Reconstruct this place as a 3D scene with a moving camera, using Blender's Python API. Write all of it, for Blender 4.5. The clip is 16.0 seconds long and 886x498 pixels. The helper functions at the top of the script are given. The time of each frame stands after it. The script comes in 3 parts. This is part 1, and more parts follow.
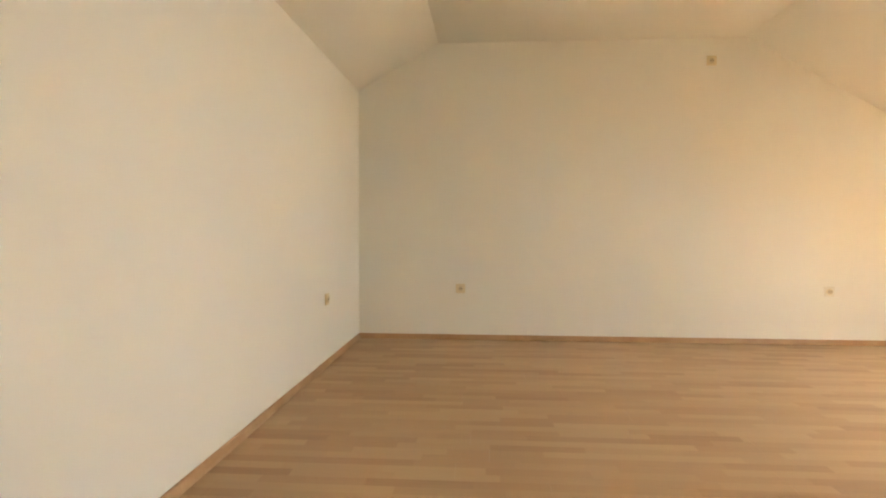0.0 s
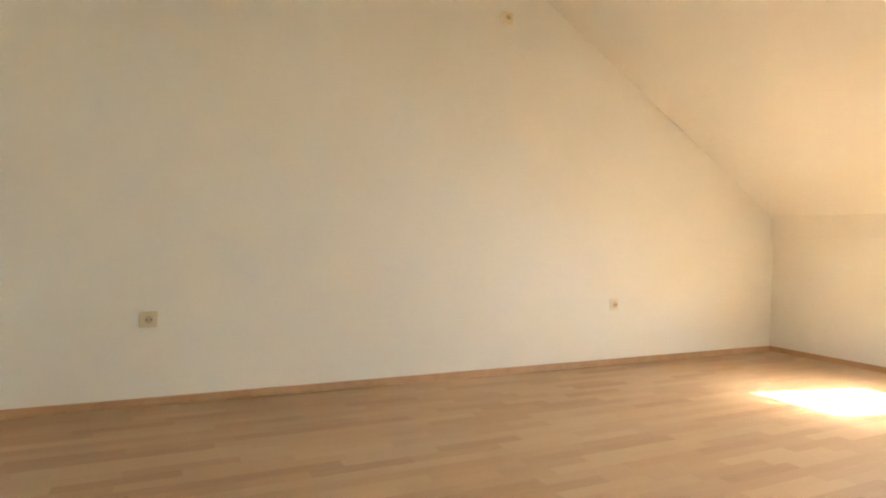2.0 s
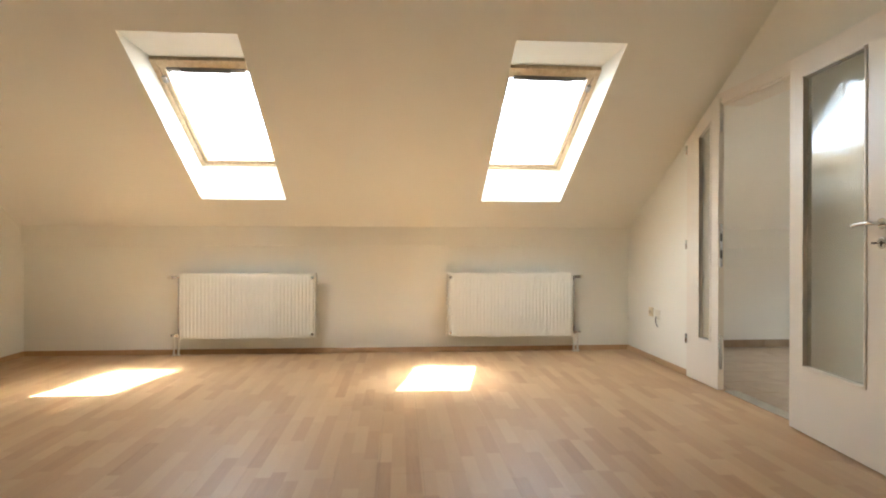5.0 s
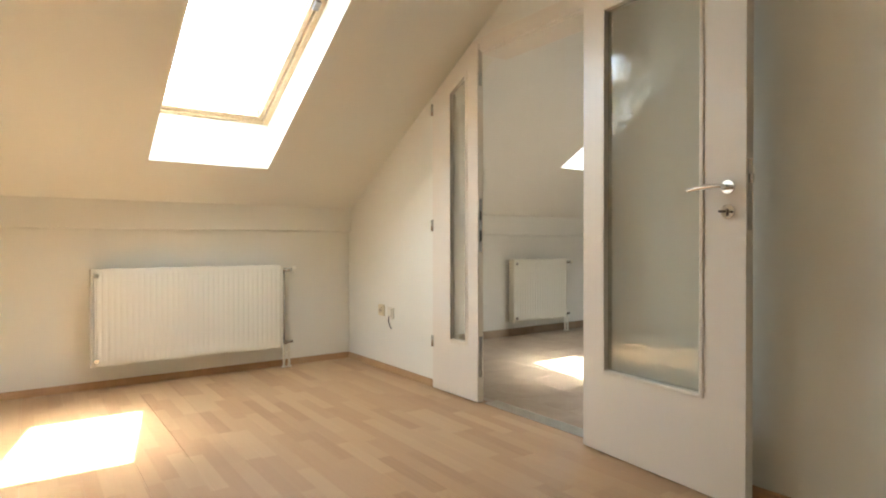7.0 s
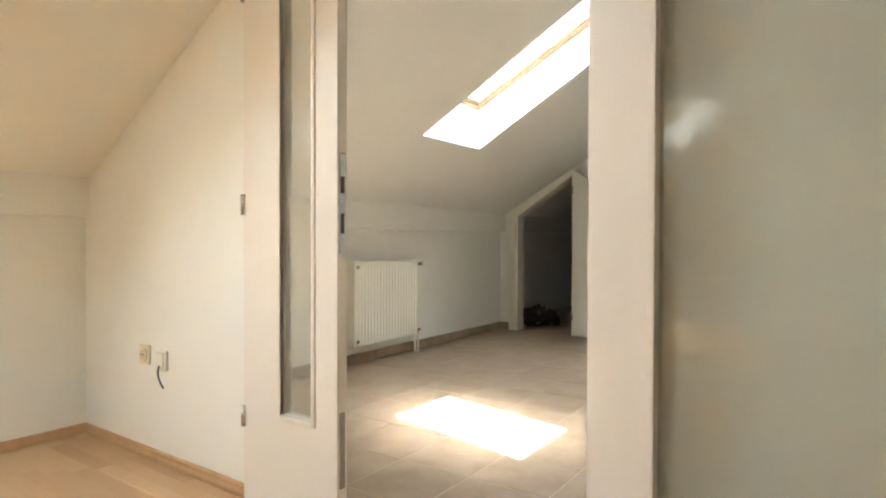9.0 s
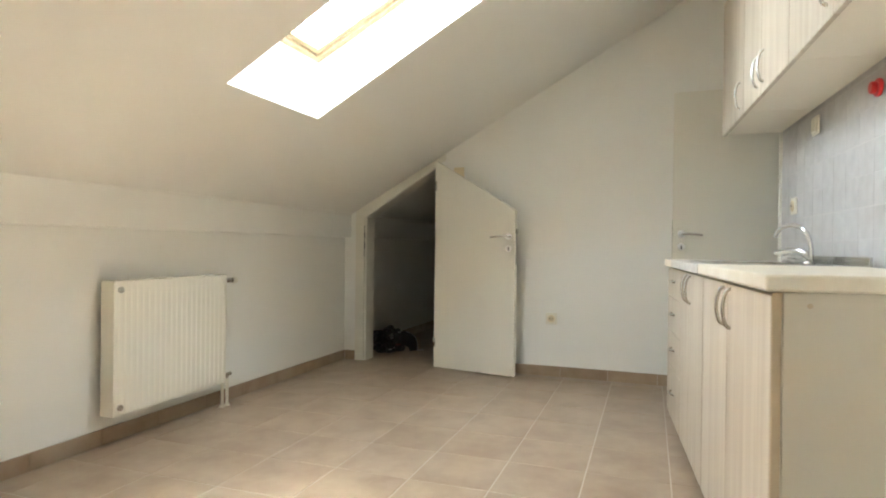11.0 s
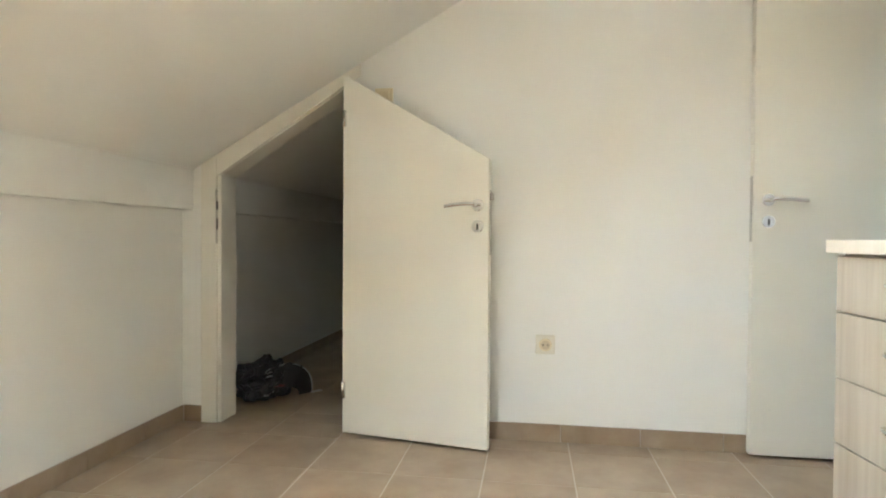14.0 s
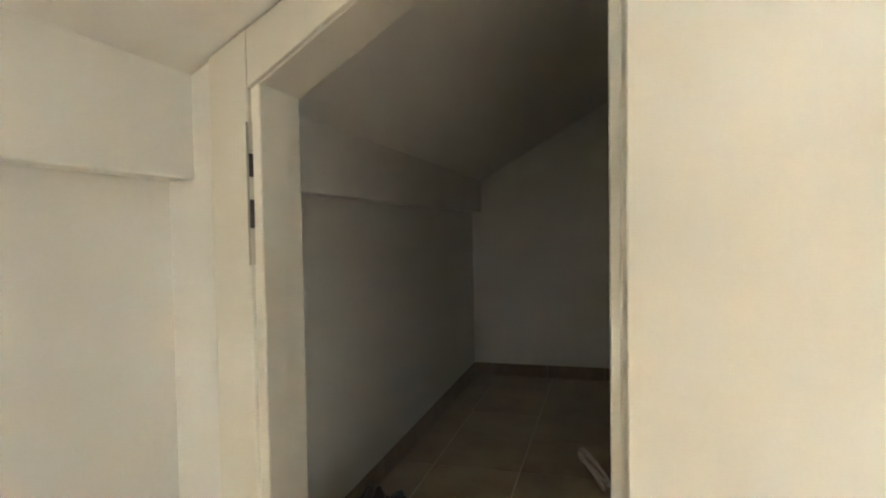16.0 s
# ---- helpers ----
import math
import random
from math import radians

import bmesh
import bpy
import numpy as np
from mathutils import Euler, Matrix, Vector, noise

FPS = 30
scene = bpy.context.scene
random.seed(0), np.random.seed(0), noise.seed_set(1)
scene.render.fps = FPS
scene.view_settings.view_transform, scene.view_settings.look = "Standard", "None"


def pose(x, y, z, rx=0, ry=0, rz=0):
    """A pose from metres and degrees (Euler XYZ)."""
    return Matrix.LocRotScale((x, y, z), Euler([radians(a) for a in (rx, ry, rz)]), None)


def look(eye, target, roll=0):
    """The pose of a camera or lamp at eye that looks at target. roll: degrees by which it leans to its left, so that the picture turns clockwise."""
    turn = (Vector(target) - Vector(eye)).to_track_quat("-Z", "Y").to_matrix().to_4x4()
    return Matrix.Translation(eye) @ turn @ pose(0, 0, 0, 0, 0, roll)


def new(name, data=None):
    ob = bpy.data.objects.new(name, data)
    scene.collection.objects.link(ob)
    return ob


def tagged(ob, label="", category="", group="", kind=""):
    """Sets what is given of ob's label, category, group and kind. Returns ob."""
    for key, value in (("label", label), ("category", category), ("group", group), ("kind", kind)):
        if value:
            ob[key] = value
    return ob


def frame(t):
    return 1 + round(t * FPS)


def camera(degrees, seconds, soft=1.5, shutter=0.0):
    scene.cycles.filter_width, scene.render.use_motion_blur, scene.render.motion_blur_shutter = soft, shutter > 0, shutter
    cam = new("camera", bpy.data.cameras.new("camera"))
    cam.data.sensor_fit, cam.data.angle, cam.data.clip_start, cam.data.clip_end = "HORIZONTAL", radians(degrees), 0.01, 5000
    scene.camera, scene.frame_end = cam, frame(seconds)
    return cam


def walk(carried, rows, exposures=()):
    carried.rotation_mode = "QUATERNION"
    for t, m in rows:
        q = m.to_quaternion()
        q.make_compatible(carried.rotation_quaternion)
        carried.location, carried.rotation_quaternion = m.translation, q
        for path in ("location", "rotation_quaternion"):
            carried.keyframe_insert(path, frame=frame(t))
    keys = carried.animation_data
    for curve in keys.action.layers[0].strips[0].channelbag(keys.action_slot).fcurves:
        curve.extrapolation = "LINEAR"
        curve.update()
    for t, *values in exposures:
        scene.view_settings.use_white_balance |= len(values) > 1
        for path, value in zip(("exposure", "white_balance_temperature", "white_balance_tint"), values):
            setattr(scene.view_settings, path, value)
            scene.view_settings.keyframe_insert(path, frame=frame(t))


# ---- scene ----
cam = camera(74.4, 16.0, soft=2.0)
PATH = [
    (0, (-0.496, -4.702, 0.981), (-2.489, -4.847, 0.911), 0.1),
    (0.5, (-0.949, -4.77, 0.98), (-2.942, -4.924, 0.915), 0.0),
    (1, (-1.439, -4.809, 0.993), (-3.437, -4.822, 0.919), 0.6),
    (1.5, (-1.852, -4.784, 0.959), (-3.821, -4.439, 0.884), 1.2),
    (2, (-2.258, -4.862, 0.906), (-4.06, -3.996, 0.874), 1.5),
    (2.5, (-2.606, -5.132, 0.963), (-3.915, -3.621, 0.932), 0.4),
    (3, (-2.643, -5.254, 0.987), (-3.534, -3.464, 0.967), 0.4),
    (3.5, (-2.505, -5.463, 0.957), (-3.133, -3.564, 0.962), 0.2),
    (4, (-2.31, -5.581, 0.994), (-2.733, -3.627, 0.997), 0.2),
    (4.5, (-2.323, -5.624, 0.999), (-2.477, -3.63, 1.0), 0.2),
    (5, (-2.242, -5.576, 0.992), (-2.092, -3.582, 0.987), 0.1),
    (7.5, (-2.012, -3.852, 0.898), (-0.707, -2.336, 0.882), -0.1),
    (8, (-1.797, -3.513, 0.903), (-0.382, -2.099, 0.887), -0.1),
    (8.5, (-1.562, -3.215, 0.896), (-0.013, -1.951, 0.873), -0.0),
    (11, (-0.236, -2.314, 0.923), (1.649, -1.646, 0.915), 0.7),
    (11.5, (-0.155, -2.313, 0.932), (1.805, -1.919, 0.925), 0.7),
    (12, (0.101, -2.316, 0.922), (2.076, -2.003, 0.915), 0.6),
    (12.5, (0.422, -2.227, 0.876), (2.401, -1.934, 0.872), 0.6),
    (13, (0.773, -2.064, 0.878), (2.758, -1.817, 0.855), 0.4),
    (13.5, (1.159, -1.865, 0.853), (3.144, -1.618, 0.831), 0.5),
    (14, (1.464, -1.589, 0.866), (3.441, -1.29, 0.829), 0.4),
    (14.5, (1.823, -1.345, 0.892), (3.788, -0.978, 0.819), 0.2),
    (15, (2.259, -1.116, 0.892), (4.205, -0.663, 0.802), -0.0),
    (15.5, (2.662, -0.925, 0.893), (4.59, -0.392, 0.829), -0.4),
    (16, (3.079, -0.749, 0.894), (5.004, -0.212, 0.824), -0.9),
]
EXPOSURES = [(0.0, 3.82, 6800, 9), (1.0, 3.93, 6850, 9), (1.5, 3.97, 6500, 8), (2.5, 3.62, 6200, 7), (3.5, 3.23, 6100, 7),
             (5.0, 3.04, 6050, 7), (7.5, 3.05, 6100, 6), (8.5, 3.24, 6100, 6), (11.0, 3.62, 6050, 5), (12.5, 3.78, 6050, 5),
             (13.5, 4.15, 5950, 5), (15.0, 4.24, 5900, 5), (16.0, 4.62, 6000, 6)]
LAMP = 3.6
walk(cam, [(t, look(eye, target, roll)) for t, eye, target, roll in PATH], EXPOSURES)

# ---- world, sun, sky light at the roof windows ----
SUN = Vector((-0.40, -0.145, -1.0))
world = bpy.data.worlds.new("sky")
scene.world = world
world.use_nodes = True
wn = world.node_tree
sky = wn.nodes.new("ShaderNodeTexSky")
sky.sky_type = "NISHITA"
sky.sun_disc = False
sky.sun_elevation = radians(67)
sky.sun_rotation = math.atan2(0.40, 0.145)
wn.links.new(sky.outputs["Color"], wn.nodes["Background"].inputs["Color"])
wn.nodes["Background"].inputs["Strength"].default_value = 0.12
sun = new("sun", bpy.data.lights.new("sun", "SUN"))
sun.data.energy = 5.0
sun.data.angle = radians(0.5)
sun.data.color = (1.0, 0.96, 0.89)
sun.matrix_world = look(-SUN * 20, (0, 0, 0))

# roof line: underside z = EAVE - PITCH * y (y is negative inside)
EAVE, PITCH = 1.165, 0.57
CEIL = 2.60
RIDGE_F = -(CEIL - EAVE) / PITCH
XA, YB, YK = -5.645, -5.83, -3.03
WD, XE = 0.16, 3.99


def roof(y):
    return min(CEIL, EAVE - PITCH * y)


# x range of the reveal, y of its lower and upper edge
WINDOWS = [(-3.93, -3.22, -0.42, -1.96), (-1.515, -0.80, -0.42, -1.97), (1.68, 2.36, -0.705, -2.245)]
for x0, x1, y0, y1 in WINDOWS:
    lamp = new("window_light", bpy.data.lights.new("window_light", "AREA"))
    lamp.data.shape, lamp.data.size, lamp.data.size_y = "RECTANGLE", x1 - x0, 1.35
    lamp.data.energy = LAMP
    lamp.data.color = (0.93, 0.97, 1.0)
    c = Vector(((x0 + x1) / 2, y0 - 0.43, roof(y0) + 0.71))
    lamp.matrix_world = look(c, c + Vector((0, -0.465, -0.885)))


# ---- materials ----
def material(name, color, rough=0.6, metal=0.0, var=0.06, scale=4.0, bump=0.02, bscale=60.0, **more):
    m = bpy.data.materials.new(name)
    m.use_nodes = True
    nt = m.node_tree
    b = nt.nodes["Principled BSDF"]
    b.inputs["Roughness"].default_value = rough
    b.inputs["Metallic"].default_value = metal
    geo = nt.nodes.new("ShaderNodeNewGeometry")
    n1 = nt.nodes.new("ShaderNodeTexNoise")
    n1.inputs["Scale"].default_value = scale
    n1.inputs["Detail"].default_value = 6
    nt.links.new(geo.outputs["Position"], n1.inputs["Vector"])
    mix = nt.nodes.new("ShaderNodeMix")
    mix.data_type = "RGBA"
    mix.inputs["A"].default_value = (*[c * (1 - var) for c in color], 1)
    mix.inputs["B"].default_value = (*[min(1, c * (1 + var)) for c in color], 1)
    nt.links.new(n1.outputs["Fac"], mix.inputs["Factor"])
    nt.links.new(mix.outputs["Result"], b.inputs["Base Color"])
    if bump:
        n2 = nt.nodes.new("ShaderNodeTexNoise")
        n2.inputs["Scale"].default_value = bscale
        n2.inputs["Detail"].default_value = 4
        nt.links.new(geo.outputs["Position"], n2.inputs["Vector"])
        bp = nt.nodes.new("ShaderNodeBump")
        bp.inputs["Strength"].default_value = bump * 5
        bp.inputs["Distance"].default_value = 0.004
        nt.links.new(n2.outputs["Fac"], bp.inputs["Height"])
        nt.links.new(bp.outputs["Normal"], b.inputs["Normal"])
    for key, value in more.items():
        b.inputs[key.replace("_", " ")].default_value = value
    return m


def mathnode(nt, op, a, b=None):
    n = nt.nodes.new("ShaderNodeMath")
    n.operation = op
    for i, v in enumerate((a, b)):
        if v is None:
            continue
        if isinstance(v, (int, float)):
            n.inputs[i].default_value = v
        else:
            nt.links.new(v, n.inputs[i])
    return n.outputs[0]


def strip_floor():
    """Three-strip beech laminate: short strips of varying tone, running along y."""
    m = material("beech_laminate", (0.5, 0.3, 0.15), 0.46, bump=0.004, bscale=200)
    nt = m.node_tree
    b = nt.nodes["Principled BSDF"]
    geo = nt.nodes.new("ShaderNodeNewGeometry")
    sep = nt.nodes.new("ShaderNodeSeparateXYZ")
    nt.links.new(geo.outputs["Position"], sep.inputs[0])
    row = mathnode(nt, "FLOOR", mathnode(nt, "DIVIDE", sep.outputs["X"], 0.065))
    w1 = nt.nodes.new("ShaderNodeTexWhiteNoise")
    w1.noise_dimensions = "1D"
    nt.links.new(row, w1.inputs["W"])
    along = mathnode(nt, "ADD", mathnode(nt, "DIVIDE", sep.outputs["Y"], 0.42), mathnode(nt, "MULTIPLY", w1.outputs["Value"], 7.3))
    cell = mathnode(nt, "FLOOR", along)
    comb = nt.nodes.new("ShaderNodeCombineXYZ")
    nt.links.new(row, comb.inputs[0])
    nt.links.new(cell, comb.inputs[1])
    w2 = nt.nodes.new("ShaderNodeTexWhiteNoise")
    w2.noise_dimensions = "3D"
    nt.links.new(comb.outputs[0], w2.inputs["Vector"])
    grain = nt.nodes.new("ShaderNodeTexNoise")
    grain.inputs["Detail"].default_value = 5
    grain.inputs["Scale"].default_value = 1.0
    stretch = nt.nodes.new("ShaderNodeCombineXYZ")
    nt.links.new(mathnode(nt, "MULTIPLY", sep.outputs["X"], 90.0), stretch.inputs[0])
    nt.links.new(mathnode(nt, "MULTIPLY", sep.outputs["Y"], 5.0), stretch.inputs[1])
    nt.links.new(mathnode(nt, "MULTIPLY", w2.outputs["Value"], 40.0), stretch.inputs[2])
    nt.links.new(stretch.outputs[0], grain.inputs["Vector"])
    ramp = nt.nodes.new("ShaderNodeValToRGB")
    ramp.color_ramp.elements[0].position = 0.0
    ramp.color_ramp.elements[0].color = (0.315, 0.178, 0.082, 1)
    ramp.color_ramp.elements[1].position = 1.0
    ramp.color_ramp.elements[1].color = (0.50, 0.325, 0.17, 1)
    e = ramp.color_ramp.elements.new(0.25)
    e.color = (0.405, 0.245, 0.12, 1)
    tone = mathnode(nt, "ADD", mathnode(nt, "MULTIPLY", w2.outputs["Value"], 0.75), mathnode(nt, "MULTIPLY", grain.outputs["Fac"], 0.32))
    nt.links.new(tone, ramp.inputs[0])
    nt.links.new(ramp.outputs[0], b.inputs["Base Color"])
    return m


def striped_wood(name, c1, c2, rough=0.45, scale=26.0):
    """Pale foil wood with vertical streaks."""
    m = material(name, c1, rough, bump=0.004, bscale=150)
    nt = m.node_tree
    b = nt.nodes["Principled BSDF"]
    geo = nt.nodes.new("ShaderNodeNewGeometry")
    mp = nt.nodes.new("ShaderNodeVectorMath")
    mp.operation = "MULTIPLY"
    mp.inputs[1].default_value = (scale, scale, 0.7)
    nt.links.new(geo.outputs["Position"], mp.inputs[0])
    n = nt.nodes.new("ShaderNodeTexNoise")
    n.inputs["Scale"].default_value = 1.0
    n.inputs["Detail"].default_value = 5
    n.inputs["Roughness"].default_value = 0.65
    nt.links.new(mp.outputs[0], n.inputs["Vector"])
    ramp = nt.nodes.new("ShaderNodeValToRGB")
    ramp.color_ramp.elements[0].position = 0.32
    ramp.color_ramp.elements[0].color = (*c2, 1)
    ramp.color_ramp.elements[1].position = 0.62
    ramp.color_ramp.elements[1].color = (*c1, 1)
    nt.links.new(n.outputs["Fac"], ramp.inputs[0])
    nt.links.new(ramp.outputs[0], b.inputs["Base Color"])
    return m


def mottled(name, c1, c2, rough, scale=7.0, jitter=0.25):
    """Glazed tile with cloudy tone, each tile a little different."""
    m = material(name, c1, rough, bump=0.006, bscale=40)
    nt = m.node_tree
    b = nt.nodes["Principled BSDF"]
    geo = nt.nodes.new("ShaderNodeNewGeometry")
    info = nt.nodes.new("ShaderNodeObjectInfo")
    add = nt.nodes.new("ShaderNodeVectorMath")
    add.operation = "ADD"
    comb = nt.nodes.new("ShaderNodeCombineXYZ")
    nt.links.new(mathnode(nt, "MULTIPLY", info.outputs["Random"], 30.0), comb.inputs[2])
    nt.links.new(geo.outputs["Position"], add.inputs[0])
    nt.links.new(comb.outputs[0], add.inputs[1])
    n = nt.nodes.new("ShaderNodeTexNoise")
    n.inputs["Scale"].default_value = scale
    n.inputs["Detail"].default_value = 7
    n.inputs["Roughness"].default_value = 0.6
    nt.links.new(add.outputs[0], n.inputs["Vector"])
    fac = mathnode(nt, "ADD", n.outputs["Fac"], mathnode(nt, "MULTIPLY", mathnode(nt, "SUBTRACT", info.outputs["Random"], 0.5), jitter))
    ramp = nt.nodes.new("ShaderNodeValToRGB")
    ramp.color_ramp.elements[0].position = 0.3
    ramp.color_ramp.elements[0].color = (*c1, 1)
    ramp.color_ramp.elements[1].position = 0.7
    ramp.color_ramp.elements[1].color = (*c2, 1)
    nt.links.new(fac, ramp.inputs[0])
    nt.links.new(ramp.outputs[0], b.inputs["Base Color"])
    return m


PAINT = material("cream_wall_paint", (0.86, 0.842, 0.755), 0.75, var=0.02, scale=1.5, bump=0.03, bscale=90)
PAINT_K = material("pale_wall_paint", (0.87, 0.858, 0.80), 0.72, var=0.02, scale=1.5, bump=0.03, bscale=90)
REVEAL = PAINT
LAMINATE = strip_floor()
SKIRT = striped_wood("beech_skirting", (0.50, 0.31, 0.155), (0.42, 0.245, 0.115), 0.4, 6)
TILE = mottled("sand_floor_tile", (0.30, 0.212, 0.135), (0.42, 0.325, 0.228), 0.34, 5.0, 0.10)
GROUT = material("sand_grout", (0.56, 0.50, 0.42), 0.9)
WTILE = mottled("pale_wall_tile", (0.43, 0.415, 0.398), (0.53, 0.515, 0.496), 0.3, 16, 0.12)
WGROUT = material("white_wall_grout", (0.58, 0.565, 0.54), 0.8)
DOORW = material("cream_door_lacquer", (0.80, 0.77, 0.67), 0.35, var=0.015, scale=2, bump=0.004, bscale=30)
DOORL = material("white_door_lacquer", (0.82, 0.76, 0.66), 0.35, var=0.015, scale=2, bump=0.004, bscale=30)
RAD = material("white_enamel", (0.82, 0.79, 0.68), 0.35, var=0.02, bump=0.0)
STEEL = material("brushed_steel", (0.62, 0.61, 0.58), 0.25, 1.0, bump=0.004)
CHROME = material("chrome", (0.75, 0.75, 0.75), 0.08, 1.0, bump=0.0)
DARK = material("dark_plastic", (0.05, 0.045, 0.04), 0.5)
VENT = material("grey_metal_bar", (0.28, 0.26, 0.24), 0.4, 0.5)
PINE = striped_wood("varnished_pine", (0.66, 0.52, 0.33), (0.52, 0.38, 0.22), 0.4, 30)
CABINET = striped_wood("pale_striped_foil", (0.56, 0.49, 0.385), (0.44, 0.365, 0.27), 0.42, 20)
EDGE = material("beige_edge_band", (0.52, 0.42, 0.28), 0.5)
SIDE = material("beige_side_panel", (0.60, 0.55, 0.44), 0.5, var=0.02)
CARCASS = material("cream_carcass", (0.78, 0.72, 0.60), 0.5, var=0.02)
MARBLE = mottled("cream_worktop", (0.74, 0.66, 0.52), (0.82, 0.76, 0.64), 0.35, 12)
GREYTOP = mottled("grey_worktop", (0.42, 0.40, 0.36), (0.60, 0.57, 0.52), 0.35, 16)
IVORY = material("ivory_plastic", (0.78, 0.68, 0.46), 0.4, bump=0)
CREAMP = material("cream_plastic", (0.80, 0.76, 0.64), 0.4, bump=0)
REDP = material("red_plastic", (0.55, 0.03, 0.03), 0.3, bump=0)
BAG = material("black_bag_film", (0.018, 0.018, 0.02), 0.28, var=0.3, bump=0.05, bscale=45)
BAGW = material("white_print", (0.75, 0.75, 0.75), 0.45)
BAGR = material("dark_red_print", (0.16, 0.03, 0.03), 0.45)
CABLE = material("white_cable_sheath", (0.72, 0.68, 0.60), 0.5, bump=0)
PLAIN = material("clear_glass", (1, 1, 1), 0.0, bump=0, var=0, Transmission_Weight=1.0, IOR=1.1)
FROST = material("textured_glass", (0.90, 0.89, 0.80), 0.03, bump=0.12, bscale=42, var=0.02, Transmission_Weight=0.85, IOR=1.45)
FROST.node_tree.nodes["Bump"].inputs["Distance"].default_value = 0.0011
FROST.node_tree.nodes["Noise Texture.001"].inputs["Detail"].default_value = 0.6


# ---- mesh helpers ----
def mesh_object(name, bm, mat, parent=None, bevel=0.0):
    bmesh.ops.recalc_face_normals(bm, faces=bm.faces)
    me = bpy.data.meshes.new(name)
    bm.to_mesh(me)
    bm.free()
    me.materials.append(mat)
    ob = new(name, me)
    if parent:
        ob.parent = parent
    if bevel:
        mod = ob.modifiers.new("edges", "BEVEL")
        mod.width, mod.segments, mod.limit_method, mod.angle_limit = bevel, 2, "ANGLE", radians(40)
    return ob


def add_box(bm, a, b):
    r = bmesh.ops.create_cube(bm, size=1)
    for v in r["verts"]:
        v.co = Vector([(p + q) / 2 + c * abs(q - p) for p, q, c in zip(a, b, v.co)])


def add_prism(bm, points, axis, lo, hi):
    """A polygon in the plane across the axis, drawn out from lo to hi."""
    def at(p, h):
        return {"x": (h, p[0], p[1]), "y": (p[0], h, p[1]), "z": (p[0], p[1], h)}[axis]
    low = [bm.verts.new(at(p, lo)) for p in points]
    top = [bm.verts.new(at(p, hi)) for p in points]
    bm.faces.new(low), bm.faces.new(top)
    for i in range(len(points)):
        j = (i + 1) % len(points)
        bm.faces.new((low[i], low[j], top[j], top[i]))


JOINED = ("top_grille", "vent_bar", "basin", "body", "top", "seal", "lining")


def boxes(name, items, mat, parent=None, bevel=0.0):
    if parent and len(items) > 1 and name not in JOINED:
        return [boxes(name, [i], mat, parent, bevel) for i in items][0]
    bm = bmesh.new()
    for a, b in items:
        add_box(bm, a, b)
    return mesh_object(name, bm, mat, parent, bevel)


def prisms(name, items, mat, parent=None, bevel=0.0):
    if parent and len(items) > 1 and name not in JOINED:
        return [prisms(name, [i], mat, parent, bevel) for i in items][0]
    bm = bmesh.new()
    for points, axis, lo, hi in items:
        add_prism(bm, points, axis, lo, hi)
    return mesh_object(name, bm, mat, parent, bevel)


def add_cyl(bm, a, b, r, n=16, r2=None):
    a, b = Vector(a), Vector(b)
    d = b - a
    m = Matrix.Translation((a + b) / 2) @ d.to_track_quat("Z", "Y").to_matrix().to_4x4()
    bmesh.ops.create_cone(bm, cap_ends=True, segments=n, radius1=r, radius2=r if r2 is None else r2, depth=d.length, matrix=m)


def cyls(name, items, mat, parent=None, bevel=0.0, n=16):
    if parent and len(items) > 1 and name not in JOINED:
        return [cyls(name, [i], mat, parent, bevel, n) for i in items][0]
    bm = bmesh.new()
    for a, b, r in items:
        add_cyl(bm, a, b, r, n)
    ob = mesh_object(name, bm, mat, parent, bevel)
    for p in ob.data.polygons:
        p.use_smooth = len(p.vertices) == 4
    return ob


def tube(name, points, r, mat, parent=None, cyclic=False):
    cu = bpy.data.curves.new(name, "CURVE")
    cu.dimensions, cu.bevel_depth, cu.bevel_resolution = "3D", r, 4
    sp = cu.splines.new("NURBS")
    sp.points.add(len(points) - 1)
    for p, q in zip(sp.points, points):
        p.co = (*q, 1)
    sp.use_endpoint_u, sp.order_u, sp.use_cyclic_u = True, 4, cyclic
    cu.materials.append(mat)
    tmp = bpy.data.objects.new(name, cu)
    scene.collection.objects.link(tmp)
    me = bpy.data.meshes.new_from_object(tmp.evaluated_get(bpy.context.evaluated_depsgraph_get()))
    bpy.data.objects.remove(tmp)
    ob = new(name, me)
    for p in me.polygons:
        p.use_smooth = True
    if parent:
        ob.parent = parent
    return ob


def root(name, m, label, category, group=""):
    ob = new(name)
    ob.empty_display_size = 0.1
    ob.matrix_world = m
    return tagged(ob, label, category, group)


def structure(ob, label, category=""):
    return tagged(ob, label, category, kind="structure")


# ---- large structure ----
T = 0.25
XW, XC = XA - T, 6.55
floor = boxes("floor", [((XW, YB - T, -0.2), (0.08, 0.3, -0.009))], GROUT)
structure(floor, "beech laminate strip floor of the attic room", "floor")
floor_k = boxes("floor_kitchen", [((0.08, YK - 0.5, -0.2), (XC + T, 0.3, -0.0014))], GROUT)
structure(floor_k, "sand coloured ceramic tile floor of the kitchen", "floor")


def wall_poly(y0, y1):
    """Upright section of the house between two y values, up to above the ceiling."""
    ys = [y for y in (RIDGE_F, -5.12) if y0 > y > y1]
    top = [(y, roof(y) + 0.05) for y in (y0, *ys, y1)]
    return [(y0, -0.1)] + top + [(y1, -0.1)]


